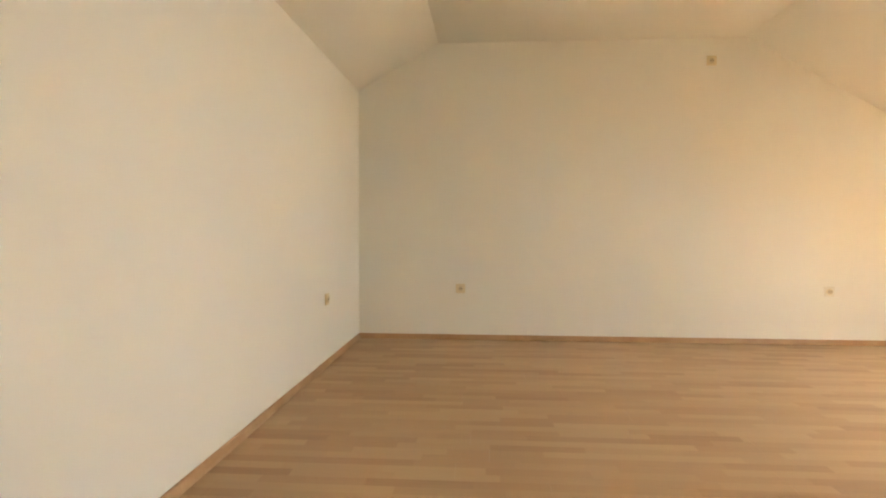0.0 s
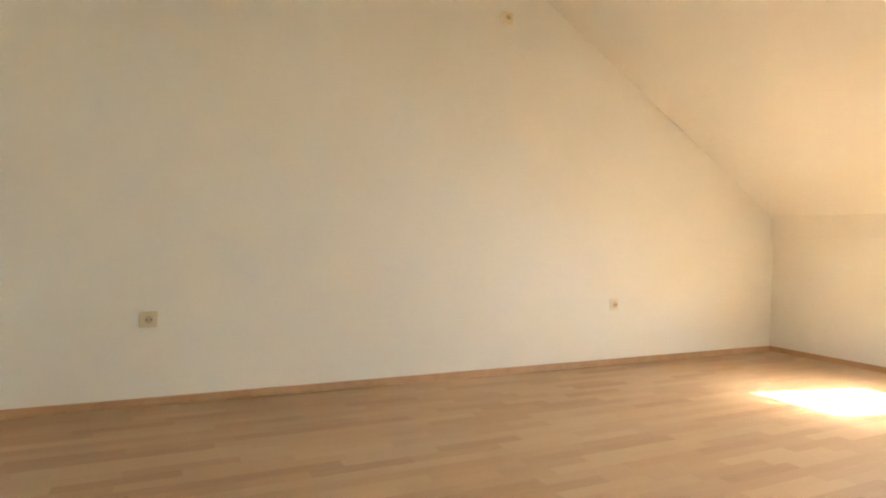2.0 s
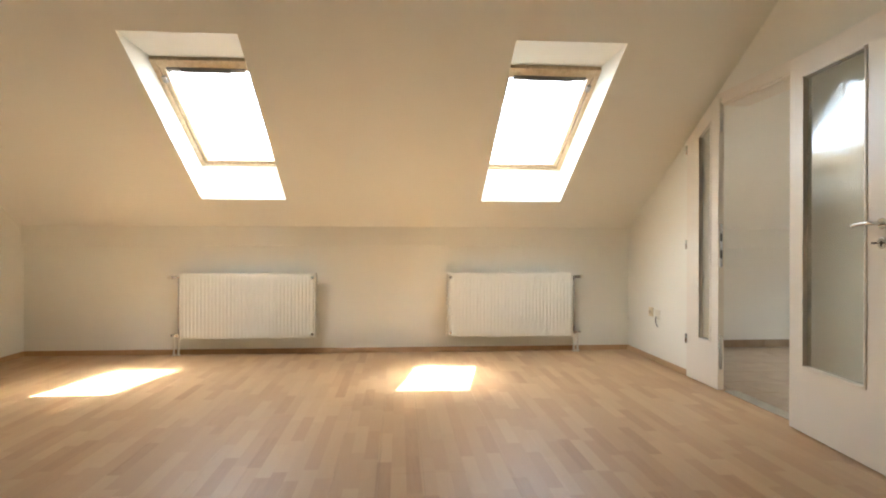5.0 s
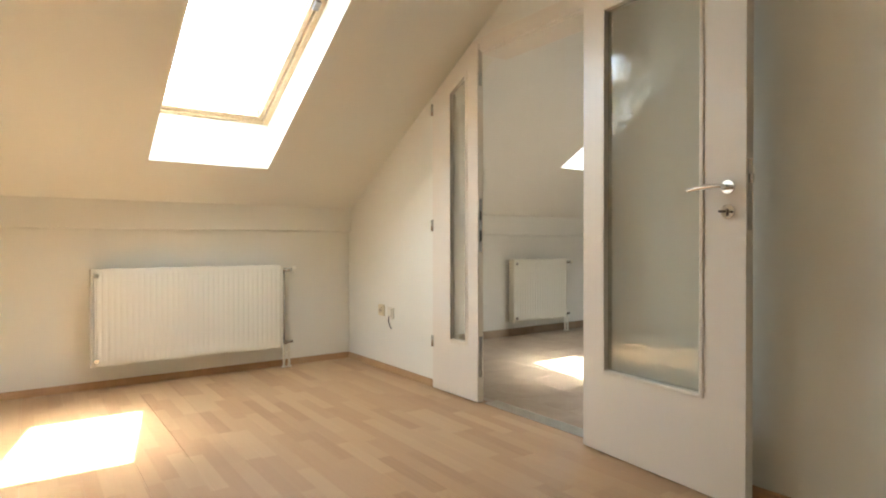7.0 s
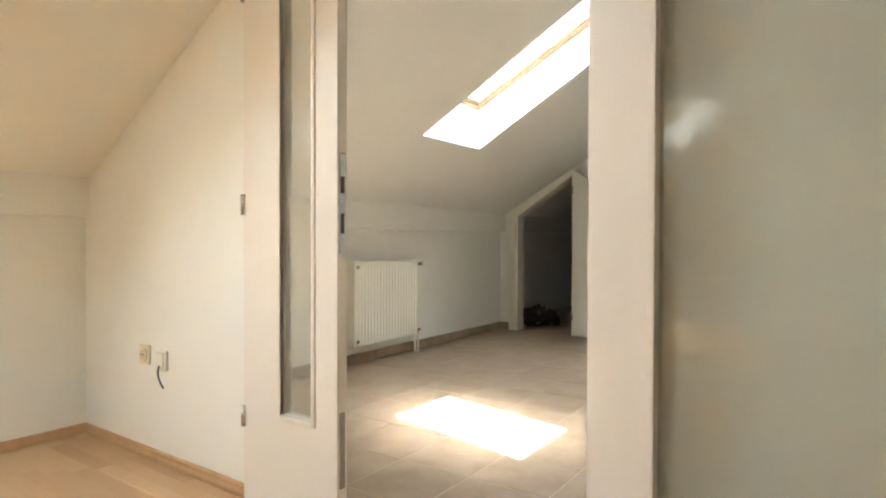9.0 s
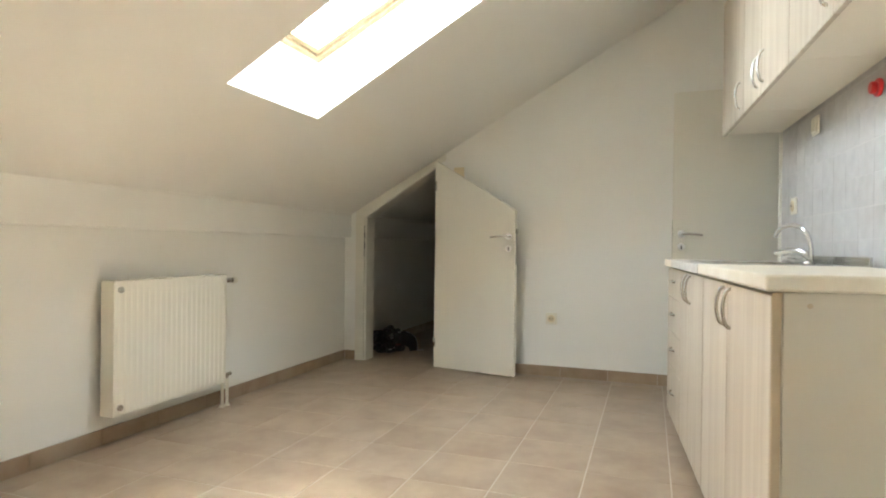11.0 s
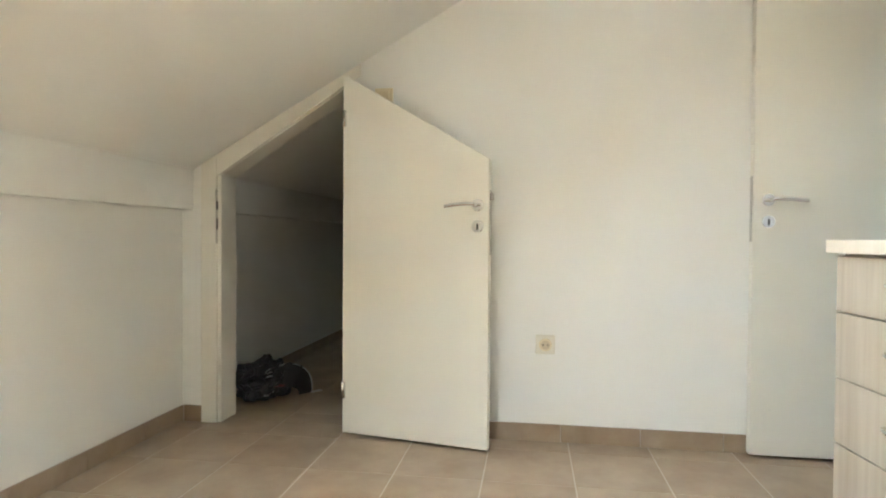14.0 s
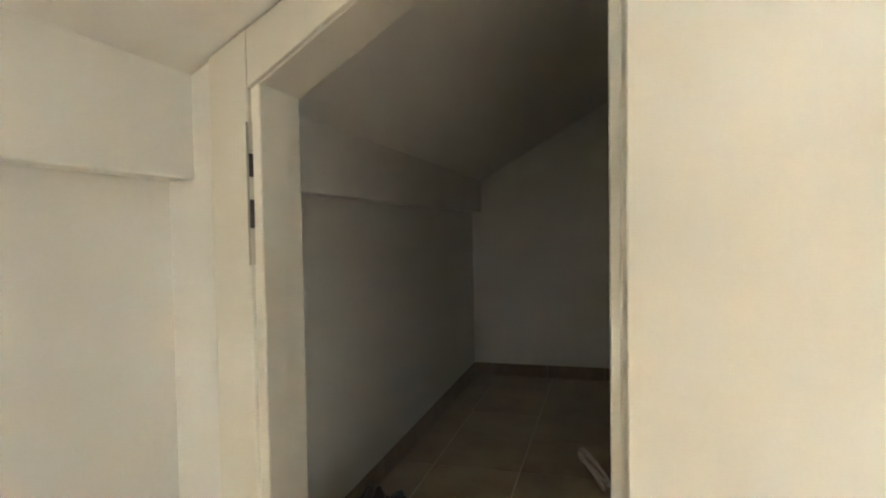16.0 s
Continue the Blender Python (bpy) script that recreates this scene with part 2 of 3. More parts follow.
YN = 0.03
KNEE = [((XW, 0.0, -0.1), (WD / 2, 0.3, 1.25))]
structure(boxes("wall_knee", KNEE, PAINT), "low cream painted knee wall under the roof slope", "wall")
structure(prisms("beam_knee", [([(-0.04, 1.005), (0.1, 1.005), (0.1, 1.30), (-0.04, EAVE + 0.04 * PITCH + 0.03)], "x", XA - 0.1, 0.02)], PAINT, bevel=0.004),
          "plastered boxed-out beam above the knee wall", "beam")
structure(prisms("beam_knee_kitchen", [([(-0.025, 0.99), (0.1, 0.99), (0.1, 1.30), (-0.025, EAVE + 0.025 * PITCH + 0.03)], "x", WD - 0.02, XC + 0.02)], PAINT_K, bevel=0.004),
          "plastered boxed-out beam above the kitchen knee wall", "beam")
structure(prisms("wall_gable", [(wall_poly(0.2, YB - 0.1), "x", XW, XA)], PAINT), "cream painted gable wall with sockets", "wall")
structure(boxes("wall_back", [((XW, YB - T, -0.1), (WD, YB, 2.5))], PAINT), "cream painted back wall", "wall")

# wall between room and kitchen with the double door opening
OY0, OY1, OTOP = -1.22, -2.47, 2.00
D_BITS = [(wall_poly(0.2, OY0), "x", 0.0, WD), (wall_poly(OY1, YB - 0.1), "x", 0.0, WD),
          ([(OY0, roof(OY0) - 0.06), (OY0, roof(OY0) + 0.05), (RIDGE_F + 0.6, roof(RIDGE_F + 0.6) + 0.05), (OY1, roof(OY1) + 0.05), (OY1, OTOP), (-1.60, OTOP)], "x", 0.0, WD)]
structure(prisms("wall_divider", D_BITS, PAINT), "cream painted wall between room and kitchen with a doorway", "wall")
# kitchen face of that wall
SK = [(p, a, WD, WD + 0.01) for p, a, _, _ in D_BITS[:1] + D_BITS[2:]]
structure(prisms("wall_divider_kitchen", SK + [(wall_poly(OY1, YK - 0.1), "x", WD, WD + 0.01)], PAINT_K), "pale painted kitchen face of the dividing wall", "wall")

# end wall of the kitchen with the low sloped door opening
SY0, SY1 = -0.145, -0.775


def low_top(y):
    return 1.168 - 0.64 * (y + 0.167)


E_BITS = [(wall_poly(0.2, SY0), "x", XE, XE + 0.12), (wall_poly(SY1, YK - 0.5), "x", XE, XE + 0.12),
          ([(SY0, low_top(SY0)), (SY0, roof(SY0) + 0.05), (SY1, roof(SY1) + 0.05), (SY1, low_top(SY1))], "x", XE, XE + 0.12)]
structure(prisms("wall_end", E_BITS, PAINT_K), "pale painted kitchen end wall with a low doorway", "wall")
structure(boxes("wall_kitchen_back", [((WD, YK - 0.15, -0.1), (3.27, YK, 2.75)), ((3.27, YK - 0.15, 2.02), (XE, YK, 2.75))], PAINT_K),
          "pale painted kitchen back wall behind the cupboards", "wall")
# seen through the doorway only; the rest is added to block stray sky light
structure(boxes("wall_beyond", [((WD, YK - 0.5, -0.1), (XE, YK - 0.4, 2.75))], PAINT_K), "plain wall beyond the kitchen doorway", "wall")
structure(boxes("wall_knee_kitchen", [((WD / 2, YN, -0.1), (XC + T, 0.3, 1.25))], PAINT_K), "pale painted kitchen knee wall", "wall")
structure(prisms("wall_closet_end", [(wall_poly(0.2, -1.8), "x", XC, XC + 0.2)], PAINT_K), "pale end wall of the eaves cupboard", "wall")
structure(prisms("wall_closet_side", [([(XE + 0.1, -0.1), (XC + 0.1, -0.1), (XC + 0.1, 2.3), (XE + 0.1, 2.3)], "y", -1.75, -1.65)], PAINT_K), "pale side wall of the eaves cupboard", "wall")

# sloping ceiling with the reveals of the three roof windows


UP = 0.44


def under(y):
    return EAVE - PITCH * y


FULL = [(0.35, under(0.35)), (RIDGE_F - 0.001, CEIL), (RIDGE_F - 0.001, CEIL + 0.5), (0.35, under(0.35) + UP)]


def slope_ceiling(name, xa, xb, wins, mat, label):
    items, x = [], xa
    for x0, x1, y0, y1 in wins:
        items.append((FULL, "x", x, x0))
        items.append(([(0.35, under(0.35)), (y0, under(y0)), (y0, under(y0) + UP), (0.35, under(0.35) + UP)], "x", x0, x1))
        yt = y1 + UP / PITCH
        items.append(([(y1, under(y1)), (RIDGE_F - 0.001, CEIL), (RIDGE_F - 0.001, CEIL + 0.5), (yt, under(y1) + 0.004)], "x", x0, x1))
        x = x1
    items.append((FULL, "x", x, xb))
    structure(prisms(name, items, mat), label, "ceiling")


slope_ceiling("ceiling_slope", XW, WD / 2, WINDOWS[:2], PAINT, "cream painted sloping ceiling with deep window reveals")
slope_ceiling("ceiling_slope_kitchen", WD / 2, XC + T, WINDOWS[2:], PAINT_K, "pale painted sloping kitchen ceiling with a window reveal")
structure(boxes("ceiling", [((XW, -5.12, CEIL), (WD / 2, RIDGE_F, CEIL + 0.3))], PAINT), "flat cream ceiling strip", "ceiling")
structure(boxes("ceiling_kitchen", [((WD / 2, YK - 0.6, CEIL), (XC + T, RIDGE_F, CEIL + 0.3))], PAINT_K), "flat pale kitchen ceiling strip", "ceiling")
structure(prisms("ceiling_back_slope", [([(-5.12, CEIL), (YB - T, CEIL - 0.57 * (T + 0.71)), (YB - T, CEIL + 0.3), (-5.12, CEIL + 0.3)], "x", XW, WD)], PAINT),
          "cream painted back roof slope", "ceiling")


# ---- roof windows ----
def roof_window(x0, x1, y0, name):
    """Frame, sash, vent bar and pane; local y runs up the slope, local z into the room."""
    wdt, ln = x1 - x0, 1.16
    s, c = 0.465, 0.885
    m = Matrix(((1, 0, 0, (x0 + x1) / 2), (0, -c, -s, y0), (0, s, -c, under(y0) + 0.288), (0, 0, 0, 1)))
    win = root("roof_window", m, "pine framed roof window with a grey vent bar", "window", "roof windows")
    h = wdt / 2
    boxes("frame", [((-h - 0.03, -0.03, -0.10), (-h + 0.035, ln + 0.06, 0)), ((h - 0.035, -0.03, -0.10), (h + 0.03, ln + 0.06, 0)),
                    ((-h + 0.035, -0.03, -0.10), (h - 0.035, 0.025, 0)), ((-h + 0.035, ln - 0.018, -0.10), (h - 0.035, ln + 0.06, 0))], PINE, win, 0.004)
    g = h - 0.04
    boxes("sash", [((-g, 0.03, -0.09), (-g + 0.03, ln - 0.022, -0.012)), ((g - 0.03, 0.03, -0.09), (g, ln - 0.022, -0.012)),
                   ((-g + 0.03, 0.03, -0.09), (g - 0.03, 0.06, -0.012)), ((-g + 0.03, ln - 0.05, -0.09), (g - 0.03, ln - 0.022, -0.012))], PINE, win, 0.005)
    boxes("vent_bar", [((-g + 0.05, ln - 0.046, -0.012), (g - 0.05, ln - 0.012, 0.010)), ((-0.17, ln - 0.040, 0.008), (0.17, ln - 0.018, 0.022))], VENT, win, 0.006)
    boxes("hinge", [((-g - 0.012, ln - 0.16, -0.02), (-g + 0.02, ln - 0.10, 0.008)), ((g - 0.02, ln - 0.16, -0.02), (g + 0.012, ln - 0.10, 0.008))], VENT, win, 0.003)
    q = g - 0.03
    boxes("seal", [((-q, 0.06, -0.058), (-q + 0.004, ln - 0.05, -0.050)), ((q - 0.004, 0.06, -0.058), (q, ln - 0.05, -0.050)), ((-q + 0.004, 0.06, -0.058), (q - 0.004, 0.064, -0.050))], VENT, win)
    pane = boxes("pane", [((-q, 0.06, -0.066), (q, ln - 0.05, -0.060))], PLAIN, win)
    pane.visible_shadow = False
    return win


for i, (x0, x1, y0, y1) in enumerate(WINDOWS):
    roof_window(x0, x1, y0, i)


# ---- radiators ----
def radiator(x0, x1, z0, z1, valve_side, label, y=0.0):
    """Ribbed steel panel radiator, front at y = -0.12, with valves and pipes on one side."""
    w = x1 - x0
    rad = root("radiator", pose((x0 + x1) / 2, y, 0), label, "radiator", "panel radiators")
    h = w / 2
    n = round(w / 0.0345)
    bm = bmesh.new()
    prof = []
    p = w * 0.97 / n
    for i in range(n):
        a = -h * 0.97 + i * p
        prof += [(a, -0.1172), (a + p * 0.30, -0.1172), (a + p * 0.42, -0.120), (a + p * 0.88, -0.120)]
    prof += [(h * 0.97, -0.1172)]
    zz = [(z0 + 0.006, 0.012), (z0 + 0.035, 0.0), (z1 - 0.045, 0.0), (z1 - 0.012, 0.012)]
    rows = [[bm.verts.new((x, (-0.1165 if d else y), z)) for x, y in prof] for z, d in zz]
    for r0, r1 in zip(rows, rows[1:]):
        for i in range(len(prof) - 1):
            bm.faces.new((r0[i], r0[i + 1], r1[i + 1], r1[i]))
    add_box(bm, (-h * 0.97, -0.1160, z0 + 0.004), (h * 0.97, -0.098, z1 - 0.01))
    mesh_object("front_panel", bm, RAD, rad)
    boxes("back_panel", [((-h * 0.97, -0.055, z0 + 0.01), (h * 0.97, -0.042, z1 - 0.02))], RAD, rad, 0.003)
    boxes("side_cover", [((-h, -0.116, z0), (-h + 0.012, -0.036, z1)), ((h - 0.012, -0.116, z0), (h, -0.036, z1))], RAD, rad, 0.004)
    grill = [((-h + 0.012, -0.117, z1 - 0.014), (h - 0.012, -0.104, z1)), ((-h + 0.012, -0.048, z1 - 0.014), (h - 0.012, -0.036, z1))]
    k = int(w / 0.03)
    grill += [((-h + 0.02 + i * (w - 0.04) / k, -0.104, z1 - 0.010), (-h + 0.026 + i * (w - 0.04) / k, -0.048, z1 - 0.003)) for i in range(k)]
    boxes("top_grille", grill, RAD, rad)
    boxes("bracket", [((s * h * 0.7 - 0.015, -0.042, z0 + 0.05), (s * h * 0.7 + 0.015, 0.0, z1 - 0.06)) for s in (-1, 1)], RAD, rad)
    v = valve_side
    cyls("valve", [((v * h, -0.075, z1 - 0.035), (v * (h + 0.045), -0.075, z1 - 0.035), 0.012), ((v * (h + 0.03), -0.075, z1 - 0.035), (v * (h + 0.075), -0.09, z1 - 0.035), 0.014),
                   ((v * h, -0.075, z0 + 0.035), (v * (h + 0.045), -0.075, z0 + 0.035), 0.012), ((v * (h + 0.025), -0.10, z0 + 0.035), (v * (h + 0.025), -0.055, z0 + 0.035), 0.016)], STEEL, rad)
    cyls("valve_knob", [((v * (h + 0.075), -0.09, z1 - 0.035), (v * (h + 0.105), -0.09, z1 - 0.035), 0.018)], CREAMP, rad, 0.003)
    cyls("riser", [((v * (h + 0.018), -0.075, z1 - 0.035), (v * (h + 0.018), -0.075, z0 + 0.035), 0.0075)], STEEL, rad)
    cyls("pipe", [((v * (h + 0.018), -0.075, z0 + 0.035), (v * (h + 0.018), -0.075, 0.0), 0.0085), ((v * (h + 0.058), -0.075, z0 + 0.03), (v * (h + 0.058), -0.075, 0.0), 0.0085)], RAD, rad)
    cyls("pipe_collar", [((v * (h + dx), -0.075, 0.0), (v * (h + dx), -0.075, 0.008), 0.017) for dx in (0.018, 0.058)], RAD, rad)
    cyls("cross_pipe", [((v * h, -0.075, z0 + 0.035), (v * (h + 0.085), -0.075, z0 + 0.035), 0.010)], STEEL, rad)
    cyls("plug", [((-v * (h - 0.03), -0.112, z), (-v * (h - 0.03), -0.128, z), 0.014) for z in (z0 + 0.04, z1 - 0.04)], STEEL, rad, 0.002)
    return rad


radiator(-4.235, -3.01, 0.150, 0.752, -1, "white ribbed panel radiator hung on the knee wall")
radiator(-1.79, -0.585, 0.150, 0.752, 1, "white ribbed panel radiator hung on the knee wall")
radiator(1.71, 2.44, 0.145, 0.752, 1, "short white ribbed panel radiator hung in the kitchen", YN)


# ---- sockets and switches ----
def wall_socket(m, mat, label, kind="round", cat="socket"):
    """Plate against the local plane y = 0, facing local -y."""
    s = root("wall_socket" if kind == "round" else "wall_switch", m, label, cat, "wall sockets")
    boxes("plate", [((-0.041, -0.010, -0.041), (0.041, 0.0, 0.041))], mat, s, 0.006)
    if kind == "round":
        bm = bmesh.new()
        add_cyl(bm, (0, -0.016, 0), (0, -0.009, 0), 0.027, 24)
        mesh_object("insert", bm, IVORY, s, 0.002)
        # raised disc, no recess: the socket's inner shade is in its darker colour
        cyls("well", [((0, -0.0175, 0), (0, -0.0155, 0), 0.0195)], material_shade, s, 0, 24)
        cyls("pin_hole", [((dx, -0.019, 0), (dx, -0.017, 0), 0.0035) for dx in (-0.0095, 0.0095)], DARK, s, 0, 10)
    else:
        boxes("rocker", [((-0.026, -0.017, -0.030), (0.026, -0.008, 0.030))], mat, s, 0.004)
    return s


# insert's ivory darkened, painting the shade inside the socket
material_shade = material("socket_well_shade", (0.60, 0.50, 0.33), 0.5, bump=0)
FACE_A = lambda y, z: pose(XA, y, z, 0, 0, 90)
wall_socket(FACE_A(-4.92, 0.452), IVORY, "ivory wall socket on the gable wall")
wall_socket(FACE_A(-1.80, 0.452), CREAMP, "cream wall socket on the gable wall")
wall_socket(FACE_A(-2.80, 2.405), IVORY, "ivory wall socket high on the gable wall")
wall_socket(pose(-4.565, YB, 0.477, 0, 0, 180), IVORY, "ivory wall socket on the back wall")
FACE_D = lambda y, z: pose(0.0, y, z, 0, 0, -90)
wall_socket(FACE_D(-0.535, 0.425), IVORY, "ivory wall socket beside the glazed door")
jack = wall_socket(FACE_D(-0.665, 0.415), CREAMP, "cream aerial outlet with a cut black cable", "flat", "outlet")
tube("cable_end", [(0, -0.015, -0.02), (0.0, -0.03, -0.045), (0.02, -0.03, -0.075), (0.04, -0.022, -0.105)], 0.0035, DARK, jack)
FACE_E = lambda y, z: pose(XE, y, z, 0, 0, -90)
wall_socket(FACE_E(-1.652, 0.415), CREAMP, "cream wall socket on the kitchen end wall")
wall_socket(FACE_E(-0.94, 1.485), IVORY, "ivory light switch behind the low door", "flat", "switch")
FACE_K = lambda x, z: pose(x, YK + 0.009, z, 0, 0, 180)
wall_socket(FACE_K(3.0, 1.14), CREAMP, "ivory wall socket on the tiled splashback")
wall_socket(FACE_K(1.59, 1.135), CREAMP, "ivory wall socket on the tiled splashback")
wall_socket(FACE_K(2.68, 1.465), CREAMP, "small cream outlet under the wall cupboards", "flat", "outlet")
cap = root("red_pipe_cap", FACE_K(2.035, 1.46), "round red plastic pipe cap on the tiles", "pipe cap")
cyls("flange", [((0, 0, 0), (0, -0.012, 0), 0.030)], REDP, cap, 0.003, 24)
cyls("plug", [((0, -0.012, 0), (0, -0.030, 0), 0.020)], REDP, cap, 0.004, 24)


# ---- doors ----
def lever(parent, x, y, z, side, out):
    """Lever handle and key rose; side: way the lever points along local x; out: way it stands off along local y."""
    cyls("rose", [((x, y, z), (x, y + out * 0.009, z), 0.025), ((x, y, z - 0.085), (x, y + out * 0.009, z - 0.085), 0.025)], CHROME, parent, 0.002, 24)
    tube("handle", [(x, y, z), (x, y + out * 0.03, z), (x, y + out * 0.052, z + 0.001), (x + side * 0.02, y + out * 0.056, z + 0.003), (x + side * 0.07, y + out * 0.052, z + 0.002), (x + side * 0.125, y + out * 0.05, z - 0.006)], 0.0085, CHROME, parent)
    boxes("keyhole", [((x - 0.004, y + out * 0.009, z - 0.10), (x + 0.004, y + out * 0.0105, z - 0.075))], DARK, parent)


def hinges(parent, x, y, zs):
    cyls("hinge", [((x, y, z - 0.035), (x, y, z + 0.035), 0.0085) for z in zs], STEEL, parent)


# casing and lining of the double door
frame_d = root("door_frame", pose(0, 0, 0), "white lacquered frame of the double glazed door", "door frame")
CT = lambda y: roof(y) - 0.02
F_TOP = 2.07
yq = (F_TOP + 0.02 - EAVE) / -PITCH
prisms("casing", [([(OY0 + 0.012, 0.0), (OY0 + 0.012, CT(OY0 + 0.012)), (OY0 - 0.02, CT(OY0 - 0.02)), (OY0 - 0.02, 0.0)], "x", -0.016, 0.0),
                  ([(OY0 - 0.02, CT(OY0 - 0.02) - 0.05), (OY0 - 0.02, CT(OY0 - 0.02)), (yq, F_TOP), (OY1 - 0.075, F_TOP), (OY1 - 0.075, OTOP - 0.01), (yq + 0.04, OTOP - 0.01)], "x", -0.016, 0.0),
                  ([(OY1 + 0.01, 0), (OY1 + 0.01, OTOP - 0.01), (OY1 - 0.075, OTOP - 0.01), (OY1 - 0.075, 0)], "x", -0.016, 0.0)], DOORL, frame_d, 0.003)
boxes("lining", [((0.0, OY1, 0), (WD + 0.012, OY1 + 0.025, OTOP)), ((0.0, -1.69, OTOP - 0.025), (WD + 0.012, OY1 + 0.025, OTOP)), ((0.045, OY0 - 0.025, 0), (WD + 0.012, OY0, 1.78))], DOORL, frame_d, 0.002)
boxes("casing_kitchen", [((WD + 0.01, OY1 - 0.07, 0), (WD + 0.026, OY1 + 0.012, 2.06)), ((WD + 0.01, OY1 + 0.012, 1.985), (WD + 0.026, -1.69, 2.06))], DOORL, frame_d, 0.003)
structure(boxes("threshold", [((-0.005, OY1 + 0.026, -0.005), (0.09, -1.70, 0.006))], STEEL, None, 0.002), "grey metal threshold strip in the doorway", "threshold")


def glazed_leaf(name, m, w, h, gx0, gx1, gz0, gz1, cut, label):
    """Glazed leaf in the local x-z plane, thickness along y; cut: drop of the top edge per metre along x, from x = 0."""
    leaf = root(name, m, label, "door", "glazed door leaves")
    t = 0.02

    def top(x, z):
        return z - cut * (w - x)
    outer = [(0, 0.008), (w, 0.008), (w, top(w, h)), (0, top(0, h))]
    bm = bmesh.new()
    add_prism(bm, [(0, 0.008), (gx0, 0.008), (gx0, top(gx0, h)), (0, top(0, h))], "y", -t, t)
    add_prism(bm, [(gx1, 0.008), (w, 0.008), (w, top(w, h)), (gx1, top(gx1, h))], "y", -t, t)
    add_prism(bm, [(gx0, 0.008), (gx1, 0.008), (gx1, gz0), (gx0, gz0)], "y", -t, t)
    add_prism(bm, [(gx0, top(gx0, gz1)), (gx1, top(gx1, gz1)), (gx1, top(gx1, h)), (gx0, top(gx0, h))], "y", -t, t)
    mesh_object("panel", bm, DOORL, leaf)
    b, o = 0.016, 0.006
    bead = []
    for s in (-1, 1):
        ya, yb = sorted((s * (t - 0.012), s * (t + o)))
        bead += [([(gx0 - b, gz0 - b), (gx0, gz0 - b), (gx0, top(gx0, gz1)), (gx0 - b, top(gx0 - b, gz1) + b)], "y", ya, yb),
                 ([(gx1, gz0 - b), (gx1 + b, gz0 - b), (gx1 + b, top(gx1 + b, gz1) + b), (gx1, top(gx1, gz1))], "y", ya, yb),
                 ([(gx0, gz0 - b), (gx1, gz0 - b), (gx1, gz0), (gx0, gz0)], "y", ya, yb),
                 ([(gx0, top(gx0, gz1)), (gx1, top(gx1, gz1)), (gx1, top(gx1, gz1) + b), (gx0, top(gx0, gz1) + b)], "y", ya, yb)]
    prisms("glazing_bead", bead, DOORL, leaf, 0.003)
    pane = prisms("pane", [([(gx0, gz0), (gx1, gz0), (gx1, top(gx1, gz1)), (gx0, top(gx0, gz1))], "y", -0.002, 0.002)], FROST, leaf)
    pane.visible_shadow = False
    return leaf


# fixed narrow leaf: local x runs from the wall side to the free edge (towards -y)
LW = 0.445
lf = glazed_leaf("glazed_door_leaf", pose(-0.014, OY0 - 0.018, 0, 0, 0, -90), LW, 2.035, 0.19, 0.335, 0.335, 1.935, PITCH * 0.9,
                 "narrow white side leaf with textured glass, closed")
hinges(lf, 0.0, -0.024, (0.30, 1.02, 1.74))
boxes("lock_plate", [((LW, -0.012, 0.86), (LW + 0.003, 0.010, 1.16)), ((LW, -0.012, 0.15), (LW + 0.003, 0.010, 0.38)), ((LW, -0.012, 1.80), (LW + 0.003, 0.010, 2.0))], STEEL, lf)
boxes("strike_slot", [((LW + 0.003, -0.007, 0.92), (LW + 0.0045, 0.005, 0.98)), ((LW + 0.003, -0.007, 1.04), (LW + 0.0045, 0.005, 1.09))], DARK, lf)
# wide leaf folded back against the wall
RW = 0.76
rf = glazed_leaf("glazed_door_leaf", pose(-0.062, OY1 - 0.025, 0, 0, 0, -90 - 5.0), RW, 2.03, 0.128, 0.585, 0.365, 1.90, 0.0,
                 "wide white door leaf with textured glass, folded back")
lever(rf, RW - 0.062, -0.02, 1.10, -1, -1)
cyls("key", [((RW - 0.062, -0.028, 1.015), (RW - 0.062, -0.052, 1.015), 0.004)], STEEL, rf)
boxes("key_bow", [((RW - 0.072, -0.068, 1.011), (RW - 0.052, -0.050, 1.019))], DARK, rf, 0.003)
hinges(rf, 0.0, 0.022, (0.25, 1.10, 1.78))
boxes("lock_plate", [((RW, -0.012, 0.95), (RW + 0.003, 0.010, 1.19))], STEEL, rf)
boxes("latch", [((RW + 0.003, -0.006, 1.11), (RW + 0.013, 0.006, 1.14))], STEEL, rf, 0.002)

# low door under the slope
frame_s = root("door_frame", pose(XE, 0, 0), "cream lacquered frame of the low eaves door", "door frame")
CW = 0.072
cas = [([(SY0 + CW, 0), (SY0 + CW, roof(SY0 + CW) - 0.005), (SY0 - 0.005, roof(SY0 - 0.005) - 0.005), (SY0 - 0.005, 0)], "x", -0.016, 0.0),
       ([(SY0 - 0.005, low_top(SY0) - 0.01), (SY0 - 0.005, roof(SY0 - 0.005) - 0.005), (SY1 - 0.06, roof(SY1 - 0.06) - 0.005), (SY1 - 0.06, low_top(SY1 - 0.06) - 0.012), (SY1 + 0.005, low_top(SY1) - 0.012)], "x", -0.016, 0.0)]
prisms("casing", cas, DOORW, frame_s, 0.003)
boxes("casing_hinge_side", [((-0.014, SY1 - 0.06, 0), (0.0, SY1 + 0.005, low_top(SY1 + 0.005) - 0.02))], DOORW, frame_s, 0.003)
